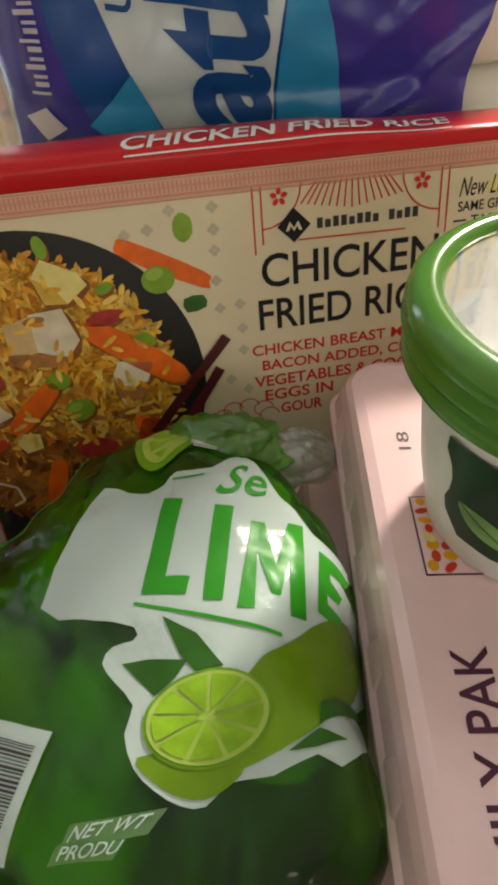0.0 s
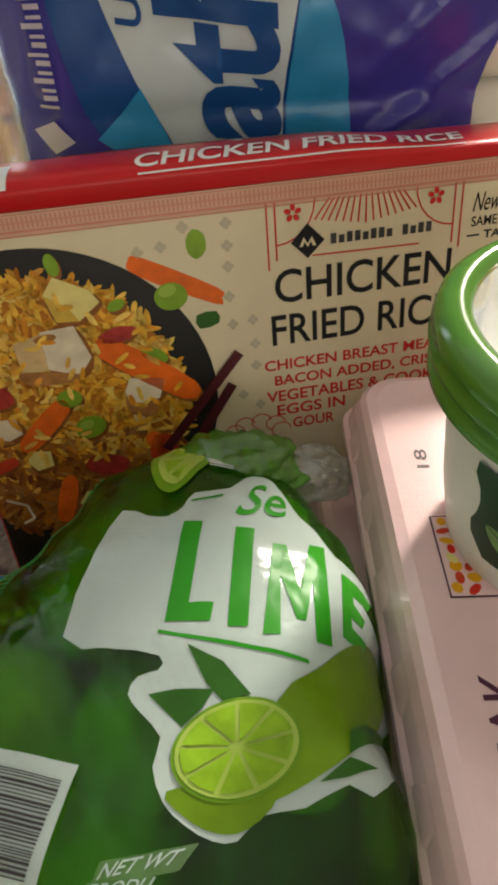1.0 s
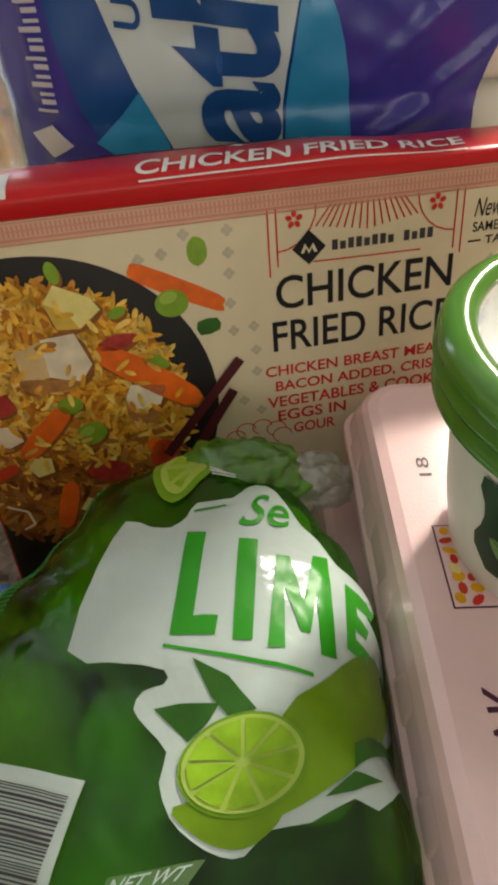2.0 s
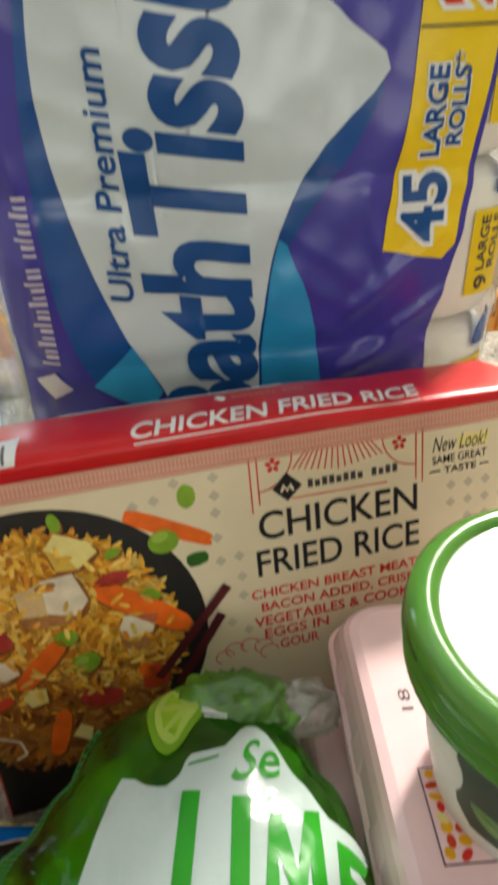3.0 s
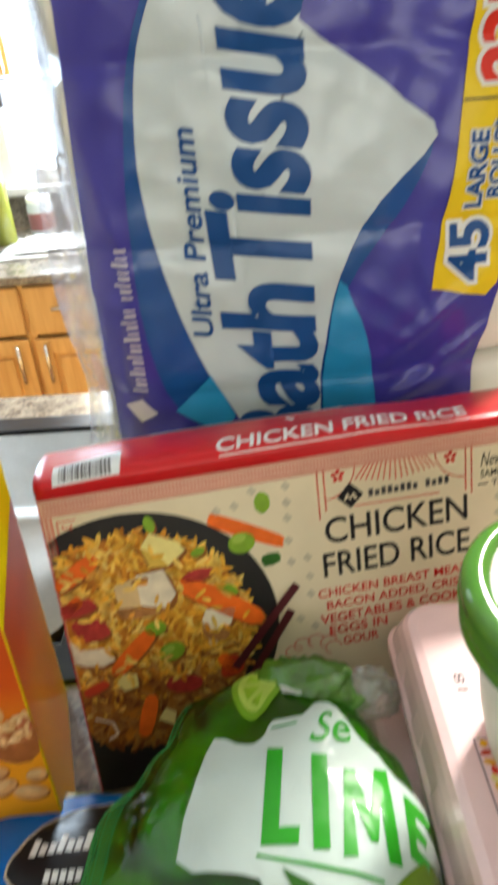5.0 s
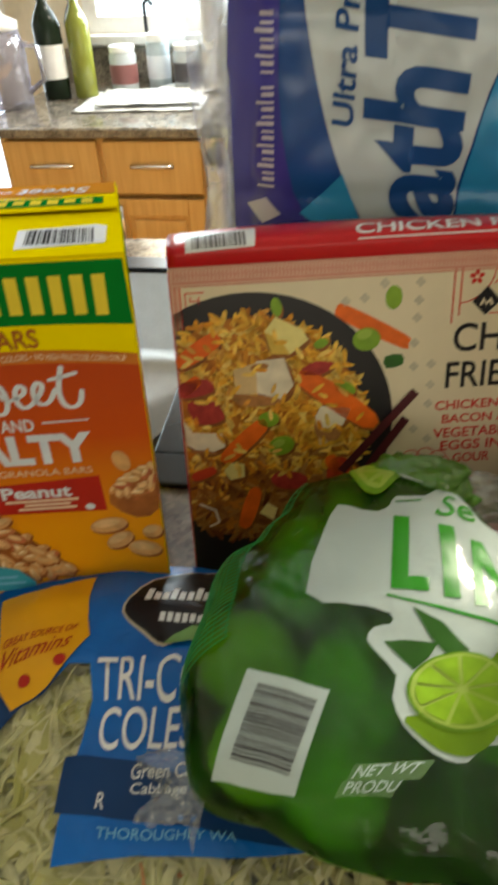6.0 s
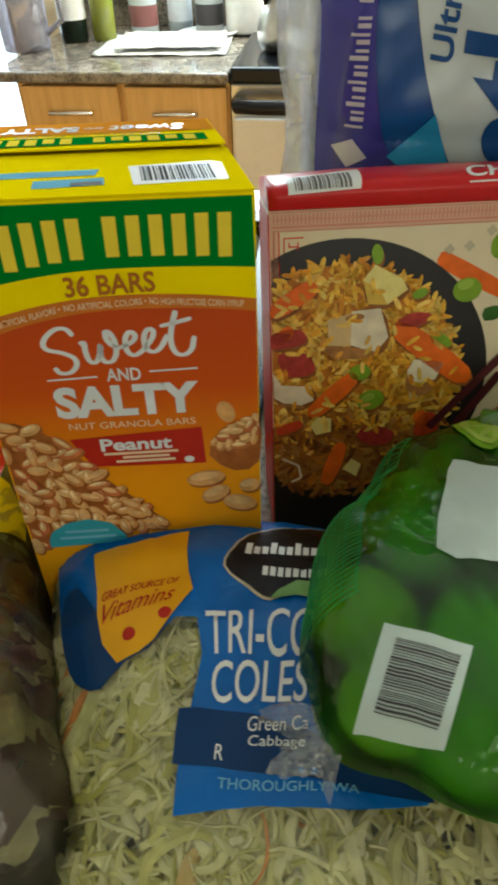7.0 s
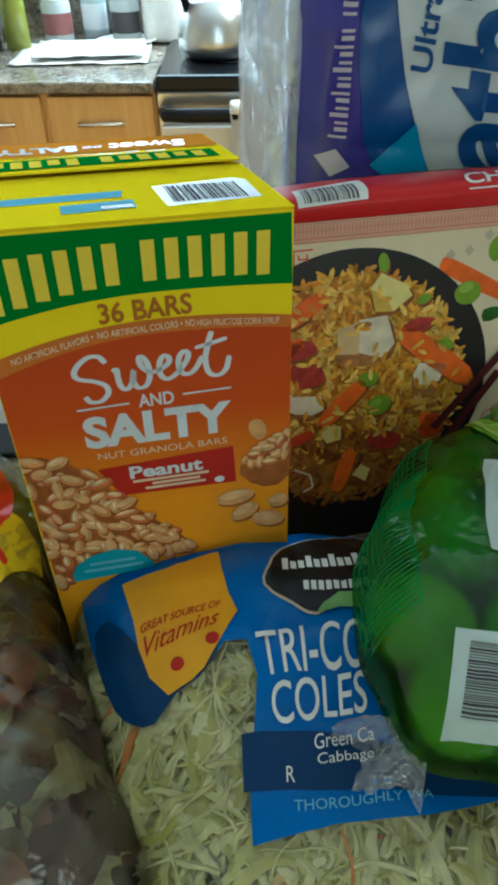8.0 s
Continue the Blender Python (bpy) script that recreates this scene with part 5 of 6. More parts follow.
        for text, a, c, y0, y1 in (("9", 12, 25, z0 + 28, z0 + 38), ("LARGE", 11, 19, z0 + 42, z0 + 80), ("ROLLS", 22, 30, z0 + 42, z0 + 80)):
            printed("lettering", upright(text, a, y0, c, y1, 0.02), corner, M_GREYINK, p, 0.0008, "", 6.0)
        printed("inner_mark", shape([(20, z0 + 94), (60, z0 + 90), (62, z0 + 112), (30, z0 + 118), (22, z0 + 106)]), corner, M_NAVY, p, 0.0004, "dark blue printed patch", 6.0)
    for x, y in ((-0.12, 0.06), (-0.085, 0.055), (-0.02, 0.10), (0.06, 0.05)):
        part("roll_mark", shape(*[[(x + a, y + b) for a, b in oval(0, 0, 0.012, 0.006, 70)]]), M_NAVY, p, m=pose(0, 0, 5 * LH + 0.0036))

    # clear outer wrap, loose along one side and over the top
    wrap = bmesh.new()
    rows = []
    for i in range(47):
        z = 0.002 + 0.582 * i / 46
        ring = []
        pts = round_rect(2 * HW + 0.007, DEPTH + 0.010, CR + 0.002, 10)
        dense = []
        for q in range(len(pts)):
            a, b2 = Vector(pts[q]), Vector(pts[(q + 1) % len(pts)])
            cuts = max(1, int((b2 - a).length / 0.012))
            dense += [a + (b2 - a) * (s / cuts) for s in range(cuts)]
        for v in dense:
            w = 0.0022 * noise.noise(Vector((v.x * 40, v.y * 40, z * 14))) + 0.0016 * noise.noise(Vector((v.x * 90 + z * 40, v.y * 90, z * 60)))
            ring.append(wrap.verts.new((CX + v.x * (1 + w * 6), v.y * (1 + w * 4) + DEPTH / 2 + 0.0035, z)))
        rows.append(ring)
    for a, b2 in zip(rows, rows[1:]):
        for k in range(len(a)):
            mid = (a[k].co + a[(k + 1) % len(a)].co) / 2
            if mid.y > 0.030:
                wrap.faces.new((a[k], a[(k + 1) % len(a)], b2[(k + 1) % len(a)], b2[k]))
    for v in [v for v in wrap.verts if not v.link_faces]:
        wrap.verts.remove(v)
    part("clear_wrap", wrap, M_CLEAR, p, "crinkled clear outer film", smooth=True)
    fin = bmesh.new()
    rows = []
    for i in range(60):
        z = 0.002 + 0.56 * i / 59
        row = []
        for j in range(9):
            u = j / 8
            width = 0.022 + 0.016 * max(0.0, 1 - z / 0.4) + 0.006 * math.sin(z * 23) + 0.006 * noise.noise(Vector((z * 20, 0, 0)))
            row.append(fin.verts.new((-0.157 - u * width, 0.022 + 0.012 * u + 0.006 * noise.noise(Vector((u * 3, z * 18, 5))) + 0.003 * math.sin(z * 60 + u * 5), z)))
        rows.append(row)
    for a, b2 in zip(rows, rows[1:]):
        for k in range(8):
            fin.faces.new((a[k], a[k + 1], b2[k + 1], b2[k]))
    bmesh.ops.solidify(fin, geom=fin.faces[:], thickness=0.0004)
    part("film_fin", fin, M_FINFILM, p, "loose clear film edge", smooth=True)
    return p


rice_box()
granola_box()
tissue_pack()

# outlines of the bags: degrees and reach from a middle point
LIME_C = (-0.008, 0.175)
LIME_R = ((0, .094), (26, .104), (45, .116), (65, .132), (90, .146), (112, .134), (130, .108), (150, .098), (180, .094), (205, .102), (223, .110), (242, .097), (262, .096), (280, .098), (296, .112), (318, .117), (340, .098), (360, .094))
# how high the bag's rim floats on the bag beneath it, by degrees
LIME_RIM = ((0, .0), (140, .0), (165, .056), (200, .088), (300, .091), (325, .07), (345, .0), (360, .0))
SLAW_C = (-0.13, 0.155)
SLAW_R = ((0, .165), (35, .16), (60, .130), (90, .125), (125, .165), (143, .178), (170, .13), (190, .115), (215, .115), (235, .13), (270, .115), (305, .14), (330, .17), (360, .165))
SALAD_C = (-0.345, 0.15)
SALAD_R = ((0, .108), (31, .092), (50, .104), (65, .142), (86, .182), (120, .165), (180, .120), (240, .130), (270, .140), (300, .160), (329, .165), (351, .118), (360, .108))


def radial(table, a):
    a %= 360
    for (a0, r0), (a1, r1) in zip(table, table[1:]):
        if a0 <= a <= a1:
            k = (a - a0) / (a1 - a0)
            k = k * k * (3 - 2 * k)
            return r0 + (r1 - r0) * k


def away(c, table, x, y):
    dx, dy = x - c[0], y - c[1]
    return math.hypot(dx, dy) / radial(table, math.degrees(math.atan2(dy, dx)))


def lime_h(x, y):
    d = min(1.0, away(LIME_C, LIME_R, x, y))
    rim = radial(LIME_RIM, math.degrees(math.atan2(y - LIME_C[1], x - LIME_C[0])))
    n = 5.6 + 4.0 * rim / 0.091
    top = 0.144 - 1.1 * (x + 0.01) ** 2 - 0.25 * max(0.0, 0.168 - y) - 0.12 * max(0.0, y - 0.21)
    return rim + (top - rim) * (1 - d ** n) ** 0.42


SLAW_TOP = ((-0.05, .034), (0.02, .050), (0.06, .056), (0.079, .052), (0.103, .0535), (0.136, .064), (0.168, .077), (0.207, .080), (0.235, .074), (0.30, .066))


def slaw_h(x, y):
    d = min(1.0, away(SLAW_C, SLAW_R, x, y))
    y = min(max(y, -0.05), 0.2999)
    for (y0, h0), (y1, h1) in zip(SLAW_TOP, SLAW_TOP[1:]):
        if y0 <= y <= y1:
            k = (y - y0) / (y1 - y0)
            top = h0 + (h1 - h0) * k
    top -= 0.14 * max(0.0, -0.165 - x)
    return top * (1 - d ** 3.4) ** 0.45


def salad_h(x, y):
    d = min(1.0, away(SALAD_C, SALAD_R, x, y))
    return (0.092 + 0.40 * max(0.0, y - 0.17)) * (1 - d ** 2.6) ** 0.5


def lime_top(x, y, lift):
    far = math.hypot(x - 0.01, 0.315 - y)
    turn = math.atan2(x - 0.01, 0.315 - y)
    pleat = min(1.0, max(0.0, (x - 0.035) / 0.03) + max(0.0, (-0.035 - x) / 0.03))
    w = 0.0050 * pleat * (abs(noise.noise(Vector((turn * 5.5 + 0.6, far * 7, 4.0)))) - 0.2) + 0.0022 * noise.noise(Vector((x * 38, y * 30, 2.0))) + 0.0012 * abs(noise.noise(Vector((x * 80 + y * 60, y * 40 - x * 50, 7.0))))
    return (x, y, TOP + lime_h(x, y) + w * min(1.0, lime_h(x, y) / 0.05) + lift)


def slaw_top(x, y, lift):
    w = 0.0030 * noise.noise(Vector((x * 32, y * 34, 5.0))) + 0.0018 * abs(noise.noise(Vector((x * 70, y * 70 + x * 40, 1.0))))
    return (x, y, TOP + slaw_h(x, y) + w * min(1.0, slaw_h(x, y) / 0.03) + lift)


def salad_top(x, y, lift):
    w = 0.0060 * noise.noise(Vector((x * 30, y * 26, 8.0))) + 0.0075 * (0.35 - abs(noise.noise(Vector((x * 62 + y * 34, y * 40 - x * 20, 3.0)))))
    return (x, y, TOP + salad_h(x, y) + w * min(1.0, salad_h(x, y) / 0.03) + lift)


def dome(middle, table, top, rings=34, n=96, inner=0.0, a0=0, a1=360):
    """A sheet over a bag's outline, from its middle to its rim."""
    bm = bmesh.new()
    rows = []
    for i in range(rings + 1):
        d = inner + (1 - inner) * (1 - (1 - i / rings) ** 1.6)
        d = max(d, 0.002)
        row = []
        for k in range(n if a1 - a0 == 360 else n + 1):
            a = a0 + (a1 - a0) * k / n
            r = radial(table, a) * d
            row.append(bm.verts.new(top(middle[0] + r * math.cos(radians(a)), middle[1] + r * math.sin(radians(a)), 0.0)))
        rows.append(row)
    for a, b in zip(rows, rows[1:]):
        for k in range(n):
            bm.faces.new((a[k], b[k], b[(k + 1) % len(b)], a[(k + 1) % len(a)]))
    return bm


def lime(r, long, rnd):
    bm = bmesh.new()
    bmesh.ops.create_icosphere(bm, subdivisions=3, radius=1)
    for v in bm.verts:
        k = v.co.x
        q = 1 + 0.10 * max(0, abs(k) - 0.86) * 7
        v.co = (k * r * long * q, v.co.y * r, v.co.z * r)
    return bm


def lime_bag():
    b = thing("lime_bag", pose(0, 0, 0), "green mesh and film bag of fresh limes with printed label", "bag of limes")
    rnd = random.Random(11)
    spots = [(-0.058, 0.127, 0.088), (-0.030, 0.113, 0.086), (-0.072, 0.163, 0.096), (-0.040, 0.205, 0.104), (-0.022, 0.150, 0.106)]
    for low in (0.031, 0.075):
        tries = 0
        while tries < 500:
            tries += 1
            a, r = rnd.uniform(0, 360), math.sqrt(rnd.random()) * 0.78
            x, y = LIME_C[0] + radial(LIME_R, a) * r * math.cos(radians(a)), LIME_C[1] + radial(LIME_R, a) * r * math.sin(radians(a))
            z = lime_h(x, y) - low
            clear = all(away(LIME_C, LIME_R, x + 0.033 * math.cos(q), y + 0.033 * math.sin(q)) < 0.97 for q in (0, 1.05, 2.1, 3.14, 4.2, 5.25))
            roof = min(lime_h(x + 0.025 * math.cos(q), y + 0.025 * math.sin(q)) for q in (0, 1.05, 2.1, 3.14, 4.2, 5.25))
            z = min(z, roof - low + 0.012)
            floor_ = radial(LIME_RIM, math.degrees(math.atan2(y - LIME_C[1], x - LIME_C[0]))) * (0.9 if away(LIME_C, LIME_R, x, y) > 0.5 else 0.3)
            if clear and z > 0.026 and z > floor_ + 0.024 and not (x > 0.015 and y < 0.125) and all((x - p[0]) ** 2 + (y - p[1]) ** 2 + (z - p[2]) ** 2 > 0.043 ** 2 for p in spots):
                spots.append((x, y, z))
    for x, y, z in spots:
        ripe = rnd.random() < 0.22 or (x < -0.055 and y < 0.14)
        part("lime", lime(0.0245, rnd.uniform(1.08, 1.28), rnd), M_LIMEYELLOW if ripe else M_LIMESKIN, b, "yellowish ripe lime" if ripe else "", m=pose(x, y, TOP + z, rnd.uniform(-40, 40), rnd.uniform(-40, 40), rnd.uniform(0, 360)), smooth=True)
    # added opaque dome behind the limes; its dark colour stands for shaded gaps
    part("shade_backing", dome(LIME_C, LIME_R, lambda x, y, l: (LIME_C[0] + 0.84 * (x - LIME_C[0]), LIME_C[1] + 0.84 * (y - LIME_C[1]), TOP + max(0.001, 0.70 * lime_h(x, y) - 0.004)), 20, 64), M_LIMESHADE, b, "dark green backing added for shade between limes", smooth=True)
    part("film", dome(LIME_C, LIME_R, lime_top, 60, 150), M_LIMEFILM, b, "glossy green tinted film", smooth=True)
    # underside, tucked in below the floating rim, its shade put into the dark green
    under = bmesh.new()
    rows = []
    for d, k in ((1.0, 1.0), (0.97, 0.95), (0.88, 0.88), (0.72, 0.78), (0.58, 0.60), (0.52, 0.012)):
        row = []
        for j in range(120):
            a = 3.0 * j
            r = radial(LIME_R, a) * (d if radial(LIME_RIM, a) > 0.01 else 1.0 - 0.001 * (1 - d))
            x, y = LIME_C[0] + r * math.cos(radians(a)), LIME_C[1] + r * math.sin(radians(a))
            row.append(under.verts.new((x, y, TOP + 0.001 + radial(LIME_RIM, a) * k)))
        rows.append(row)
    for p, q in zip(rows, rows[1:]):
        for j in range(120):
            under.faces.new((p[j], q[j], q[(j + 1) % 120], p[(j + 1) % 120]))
    part("underside", under, M_LIMESHADE, b, "dark green film tucked underneath", smooth=True)
    # netting along the flank
    net = bmesh.new()

    def strand(pts, w):
        for p, q in zip(pts, pts[1:]):
            u, v = Vector(lime_top(p[0], p[1], 0.0009)), Vector(lime_top(q[0], q[1], 0.0009))
            side = (v - u).cross(Vector((-0.5, -0.3, 0.8))).normalized() * w / 2
            net.faces.new([net.verts.new(c) for c in (u - side, u + side, v + side, v - side)])

    def at(d, a):
        r = radial(LIME_R, a) * d
        return (LIME_C[0] + r * math.cos(radians(a)), LIME_C[1] + r * math.sin(radians(a)))

    for k in range(11):
        d = 0.76 + 0.24 * (k / 10) ** 0.55
        strand([at(min(d, 0.995), 114 + 84 * j / 40) for j in range(41)], 0.0005)
    for k in range(44):
        a = 114 + 84 * k / 43
        strand([at(0.75 + 0.245 * j / 12, a + 3 * j / 12) for j in range(13)], 0.0006)
    tagged(part("netting", net, M_NET, b, "fine green plastic netting"), kind="stuff")
    # gathered neck: a pleated tuft and a twist of clear film behind it
    for name, mat, (cx, cy, cz), (rx, ry, rz), seed, lab in (("neck", M_NECKFILM, (0.016, 0.282, 0.112), (0.034, 0.020, 0.020), 2.0, "pleated green film neck"), ("gathered_end", M_CORNERFILM, (0.050, 0.290, 0.098), (0.028, 0.016, 0.017), 6.0, "gathered clear film end")):
        tuft = bmesh.new()
        bmesh.ops.create_icosphere(tuft, subdivisions=5, radius=1)
        for v in tuft.verts:
            n = v.co.normalized()
            a = math.atan2(n.z, n.x)
            k = 1 + 0.22 * (abs(noise.noise(Vector((a * 3.2, n.y * 1.2, seed)))) - 0.2) + 0.16 * noise.noise(n * 2.1 + Vector((seed, 0, 0))) + 0.07 * noise.noise(n * 7 + Vector((0, seed, 0)))
            v.co = (cx + rx * n.x * k, cy + ry * n.y * k, TOP + cz + rz * n.z * k)
        part(name, tuft, mat, b, lab, smooth=True)

    corner = bmesh.new()
    ring = []
    for k in range(41):
        a = radians(160 + 100 * k / 40)
        row = []
        for j in range(13):
            t = j / 12
            reach = 0.022 + 0.007 * math.sin(k * 0.33) + 0.004 * noise.noise(Vector((k * 0.5, 0, 2)))
            fold = 0.010 * t * (abs(noise.noise(Vector((k * 0.28, t * 1.5, 8)))) - 0.15) + 0.003 * noise.noise(Vector((k * 0.7, t * 5, 3)))
            row.append(corner.verts.new((-0.080 + (0.012 + t * reach) * math.cos(a), 0.112 + (0.010 + t * reach * 0.8) * math.sin(a), TOP + 0.096 - 0.014 * t * t + fold)))
        ring.append(row)
    for p, q in zip(ring, ring[1:]):
        for k in range(12):
            corner.faces.new((p[k], q[k], q[k + 1], p[k + 1]))
    bmesh.ops.solidify(corner, geom=corner.faces[:], thickness=0.0005)
    part("loose_corner", corner, M_CORNERFILM, b, "crinkled clear film corner", smooth=True)

    def put(name, bm, mat, n, label="", cut=4.0):
        return printed(name, bm, lime_top, mat, b, 0.0010 + 0.00045 * n, label, cut)

    put("white_panel", shape([(-32, 233), (-39, 209), (-46, 172), (-27, 166), (-9, 163), (-9, 158), (-16, 156), (-19, 150), (-14, 144), (-7, 137), (-9, 128), (-5, 118), (2, 112), (11, 108), (19, 108), (27, 115), (41, 117), (56, 124), (64, 121), (75, 131), (79, 143), (72, 146), (80, 158), (79, 175), (80, 190), (71, 196), (78, 206), (70, 213), (60, 216), (53, 226), (46, 236), (39, 250), (30, 262), (22, 258), (15, 247), (-1, 243), (-5, 234), (-11, 227), (-20, 228)], steps=2), M_FILMWHITE, 0, "white printed panel")
    put("lettering", shape([(-4, 224), (4, 224), (0.5, 184), (10, 184), (9, 176), (-8, 176)]), M_LETTERGREEN, 1, "large green lettering")
    put("lettering", shape([(18, 221), (26, 221), (23, 174), (15.5, 174)]), M_LETTERGREEN, 1, "large green lettering")
    put("lettering", shape([(33.5, 214), (39, 214), (43.5, 192), (49, 216), (55.5, 217), (54.5, 170), (48.5, 170), (49, 196), (45, 178), (41.5, 178), (36, 198), (35, 171), (28.5, 171)]), M_LETTERGREEN, 1, "large green lettering")
    put("lettering", shape([(62, 206), (76, 202), (73, 196), (66, 197), (66, 193), (71, 190), (69, 185), (64, 186), (64, 182), (70, 180), (68, 174), (59.5, 176)]), M_LETTERGREEN, 1, "large green lettering")
    put("lettering", words("Se", (17, 228), (42, 232), (38, 254), (23, 250), 0.01, 0.3), M_LETTERGREEN, 1, "green script lettering")
    put("rule", shape([(-10, 172.5), (18, 168), (45, 163), (45, 161.6), (18, 166.4), (-10, 171)]), M_LETTERGREEN, 1)
    put("rule", shape([(-2, 238), (12, 242), (12, 240.8), (-2, 236.8)]), M_LETTERGREEN, 1)
    put("printed_lime", shape([(33, 148), (51, 163), (66, 177), (75, 180), (78, 168), (73, 152), (62, 137), (48, 127), (34, 120), (26, 120)], steps=3), M_LIMEPRINT, 1, "printed whole lime")
    put("printed_lime", shape([(-4, 121), (2, 114), (12, 110), (22, 111), (32, 120), (20, 124)], steps=3), M_LIMEPRINT, 1)
    put("printed_leaf", shape([(-12, 150), (-3, 152), (11, 152), (7, 146), (0, 140), (-6, 145)]), M_LEAFINK, 1)
    put("printed_leaf", shape([(1, 167), (14, 161), (24, 150), (14, 148), (8, 154)]), M_LEAFINK, 1)
    put("printed_leaf", shape([(58, 141), (66, 147), (79, 150), (69, 141), (57, 133)]), M_LEAFINK, 2)
    put("printed_leaf", shape([(46, 124), (57, 132), (67, 130), (56, 126)]), M_LEAFINK, 2)
    cx, cy, rx, ry, turn = 19, 133.5, 22.5, 15, 14
    put("printed_slice", shape(oval(cx, cy, rx, ry, turn, 40)), M_SLICEPEEL, 2, "printed lime slice")
    put("printed_slice", shape(oval(cx, cy, rx - 1.3, ry - 1.1, turn, 40)), M_SLICEPITH, 3)
    c, s = math.cos(radians(turn)), math.sin(radians(turn))
    for k in range(9):
        a0, a1 = 2 * math.pi * (k + 0.07) / 9, 2 * math.pi * (k + 0.93) / 9
        wedge = [(0.10 * math.cos((a0 + a1) / 2), 0.10 * math.sin((a0 + a1) / 2))] + [(0.92 * math.cos(a0 + (a1 - a0) * j / 6), 0.92 * math.sin(a0 + (a1 - a0) * j / 6)) for j in range(7)]
        put("slice_segment", shape([(cx + (rx - 1.6) * u * c - (ry - 1.3) * v * s, cy + (rx - 1.6) * u * s + (ry - 1.3) * v * c) for u, v in wedge]), M_SLICE, 4)
    put("printed_slice", shape([(-20, 252), (-25, 272), (-22, 292), (-9, 300), (4, 297), (6, 276), (-1, 258), (-8, 246), (-14, 244)], steps=3), M_SLICEPEEL, 1, "printed lime slice")
    put("printed_slice", shape([(-17, 255), (-21, 272), (-18, 289), (-8, 296), (1, 292), (2, 276), (-4, 260), (-10, 249)], steps=3), M_SLICEPITH, 2)
    put("slice_segment", shape([(-15, 259), (-18, 272), (-8, 272)], [(-17, 277), (-14, 289), (-7, 277)], [(-9, 292), (-1, 289), (-4, 277)], [(-9, 253), (-13, 257), (-6, 267)]), M_SLICE, 3)
    put("small_print", shape(*[rect(3 + 1.5 * k, 270 - 4 * k + 3 * j, 15 + k, 271.4 - 4 * k + 3 * j) for k in range(2) for j in range(3)]), M_LABEL, 2)
    put("barcode_label", shape([(-69, 137), (-34, 129.5), (-46, 93.5), (-80, 99)]), M_FILMWHITE, 1, "white barcode label")
    rnd = random.Random(2)
    code, p = [], 0.0
    A, B, C, D = (Vector(q) for q in ((-64, 131), (-39, 125), (-49, 98), (-73, 103)))
    while p < 0.97:
        w, g = rnd.choice((0.012, 0.018, 0.03)), rnd.choice((0.012, 0.018, 0.024))
        l0, l1, r0, r1 = A.lerp(D, p), A.lerp(D, p + w), B.lerp(C, p), B.lerp(C, p + w)
        code.append([tuple(q) for q in (l0, l1, r1, r0)])
        p += w + g
    put("barcode", shape(*code), M_GREYINK, 2)
    put("weight_label", shape([(-27, 97), (-24, 103), (-8, 105), (7, 107.5), (1, 100.5), (-8, 99)], [(-31, 93), (-28, 98), (-6, 99), (-10, 94), (-20, 94)]), M_LABELFILM, 1, "milky printed weight label")
    put("lettering", words("NET WT", (-25, 98.5), (-1, 102), (3, 106), (-22, 102.4), 0.01), M_FILMWHITE, 2)
    put("lettering", words("PRODU", (-28, 94), (-9, 95.5), (-6, 99), (-26, 97.6), 0.01), M_FILMWHITE, 2)
    return b


def shreds(seed, count, middle, table, top, reach, depth, size):
    """Many thin bent strips just under a bag's film."""
    rnd = random.Random(seed)
    verts, faces = [], []
    while count:
        a, r = rnd.uniform(0, 360), math.sqrt(rnd.random()) * reach
        x, y = middle[0] + radial(table, a) * r * math.cos(radians(a)), middle[1] + radial(table, a) * r * math.sin(radians(a))
        count -= 1
        wave, phase = rnd.uniform(0, 0.0012), rnd.uniform(0, 6)
        flow = 5.0 * noise.noise(Vector((x * 22, y * 22, 3.0)))
        head, bend = flow + rnd.gauss(0, 0.7), rnd.uniform(-2.4, 2.4)
        ln, w, th = rnd.uniform(*size), rnd.choice((0.0008, 0.0011, 0.0015, 0.0021, 0.0030, 0.0042)), 0.00025
        roll = rnd.uniform(-0.8, 0.8)
        clump = max(0.0, noise.noise(Vector((x * 34, y * 34, 11.0)))) * 0.022
        z0, tip = rnd.uniform(0.0035, depth) + clump, rnd.uniform(-0.006, 0.006)
        base = len(verts)
        n = 9
        for i in range(n + 1):
            s = i / n - 0.5
            h = head + bend * s
            side = wave * math.sin(9 * s + phase)
            px, py = x + ln * s * math.cos(head + bend * s * 0.5) - side * math.sin(h), y + ln * s * math.sin(head + bend * s * 0.5) + side * math.cos(h)
            if away(middle, table, px, py) > 0.97:
                k = 0.97 / away(middle, table, px, py)
                px, py = middle[0] + (px - middle[0]) * k, middle[1] + (py - middle[1]) * k
            pz = max(TOP + 0.002, top(px, py, 0)[2] - max(0.0035, z0 + tip * s))
            taper = w * (0.35 + 0.65 * math.sin(math.pi * (0.12 + 0.76 * i / n)))
            tilt = (roll + 0.2 * math.sin(5 * s + phase)) * taper
            dx, dy = -math.sin(h) * taper, math.cos(h) * taper
            verts += [(px - dx, py - dy, pz - abs(tilt) - tilt), (px, py, pz + th), (px + dx, py + dy, pz - abs(tilt) + tilt), (px, py, pz - th)]
            if i:
                q = base + 4 * (i - 1)
                faces += [(q + j, q + (j + 1) % 4, q + 4 + (j + 1) % 4, q + 4 + j) for j in range(4)]
    me = bpy.data.meshes.new("strips")
    me.from_pydata(verts, [], faces)
    bm = bmesh.new()
    bm.from_mesh(me)
    bpy.data.meshes.remove(me)
    return bm


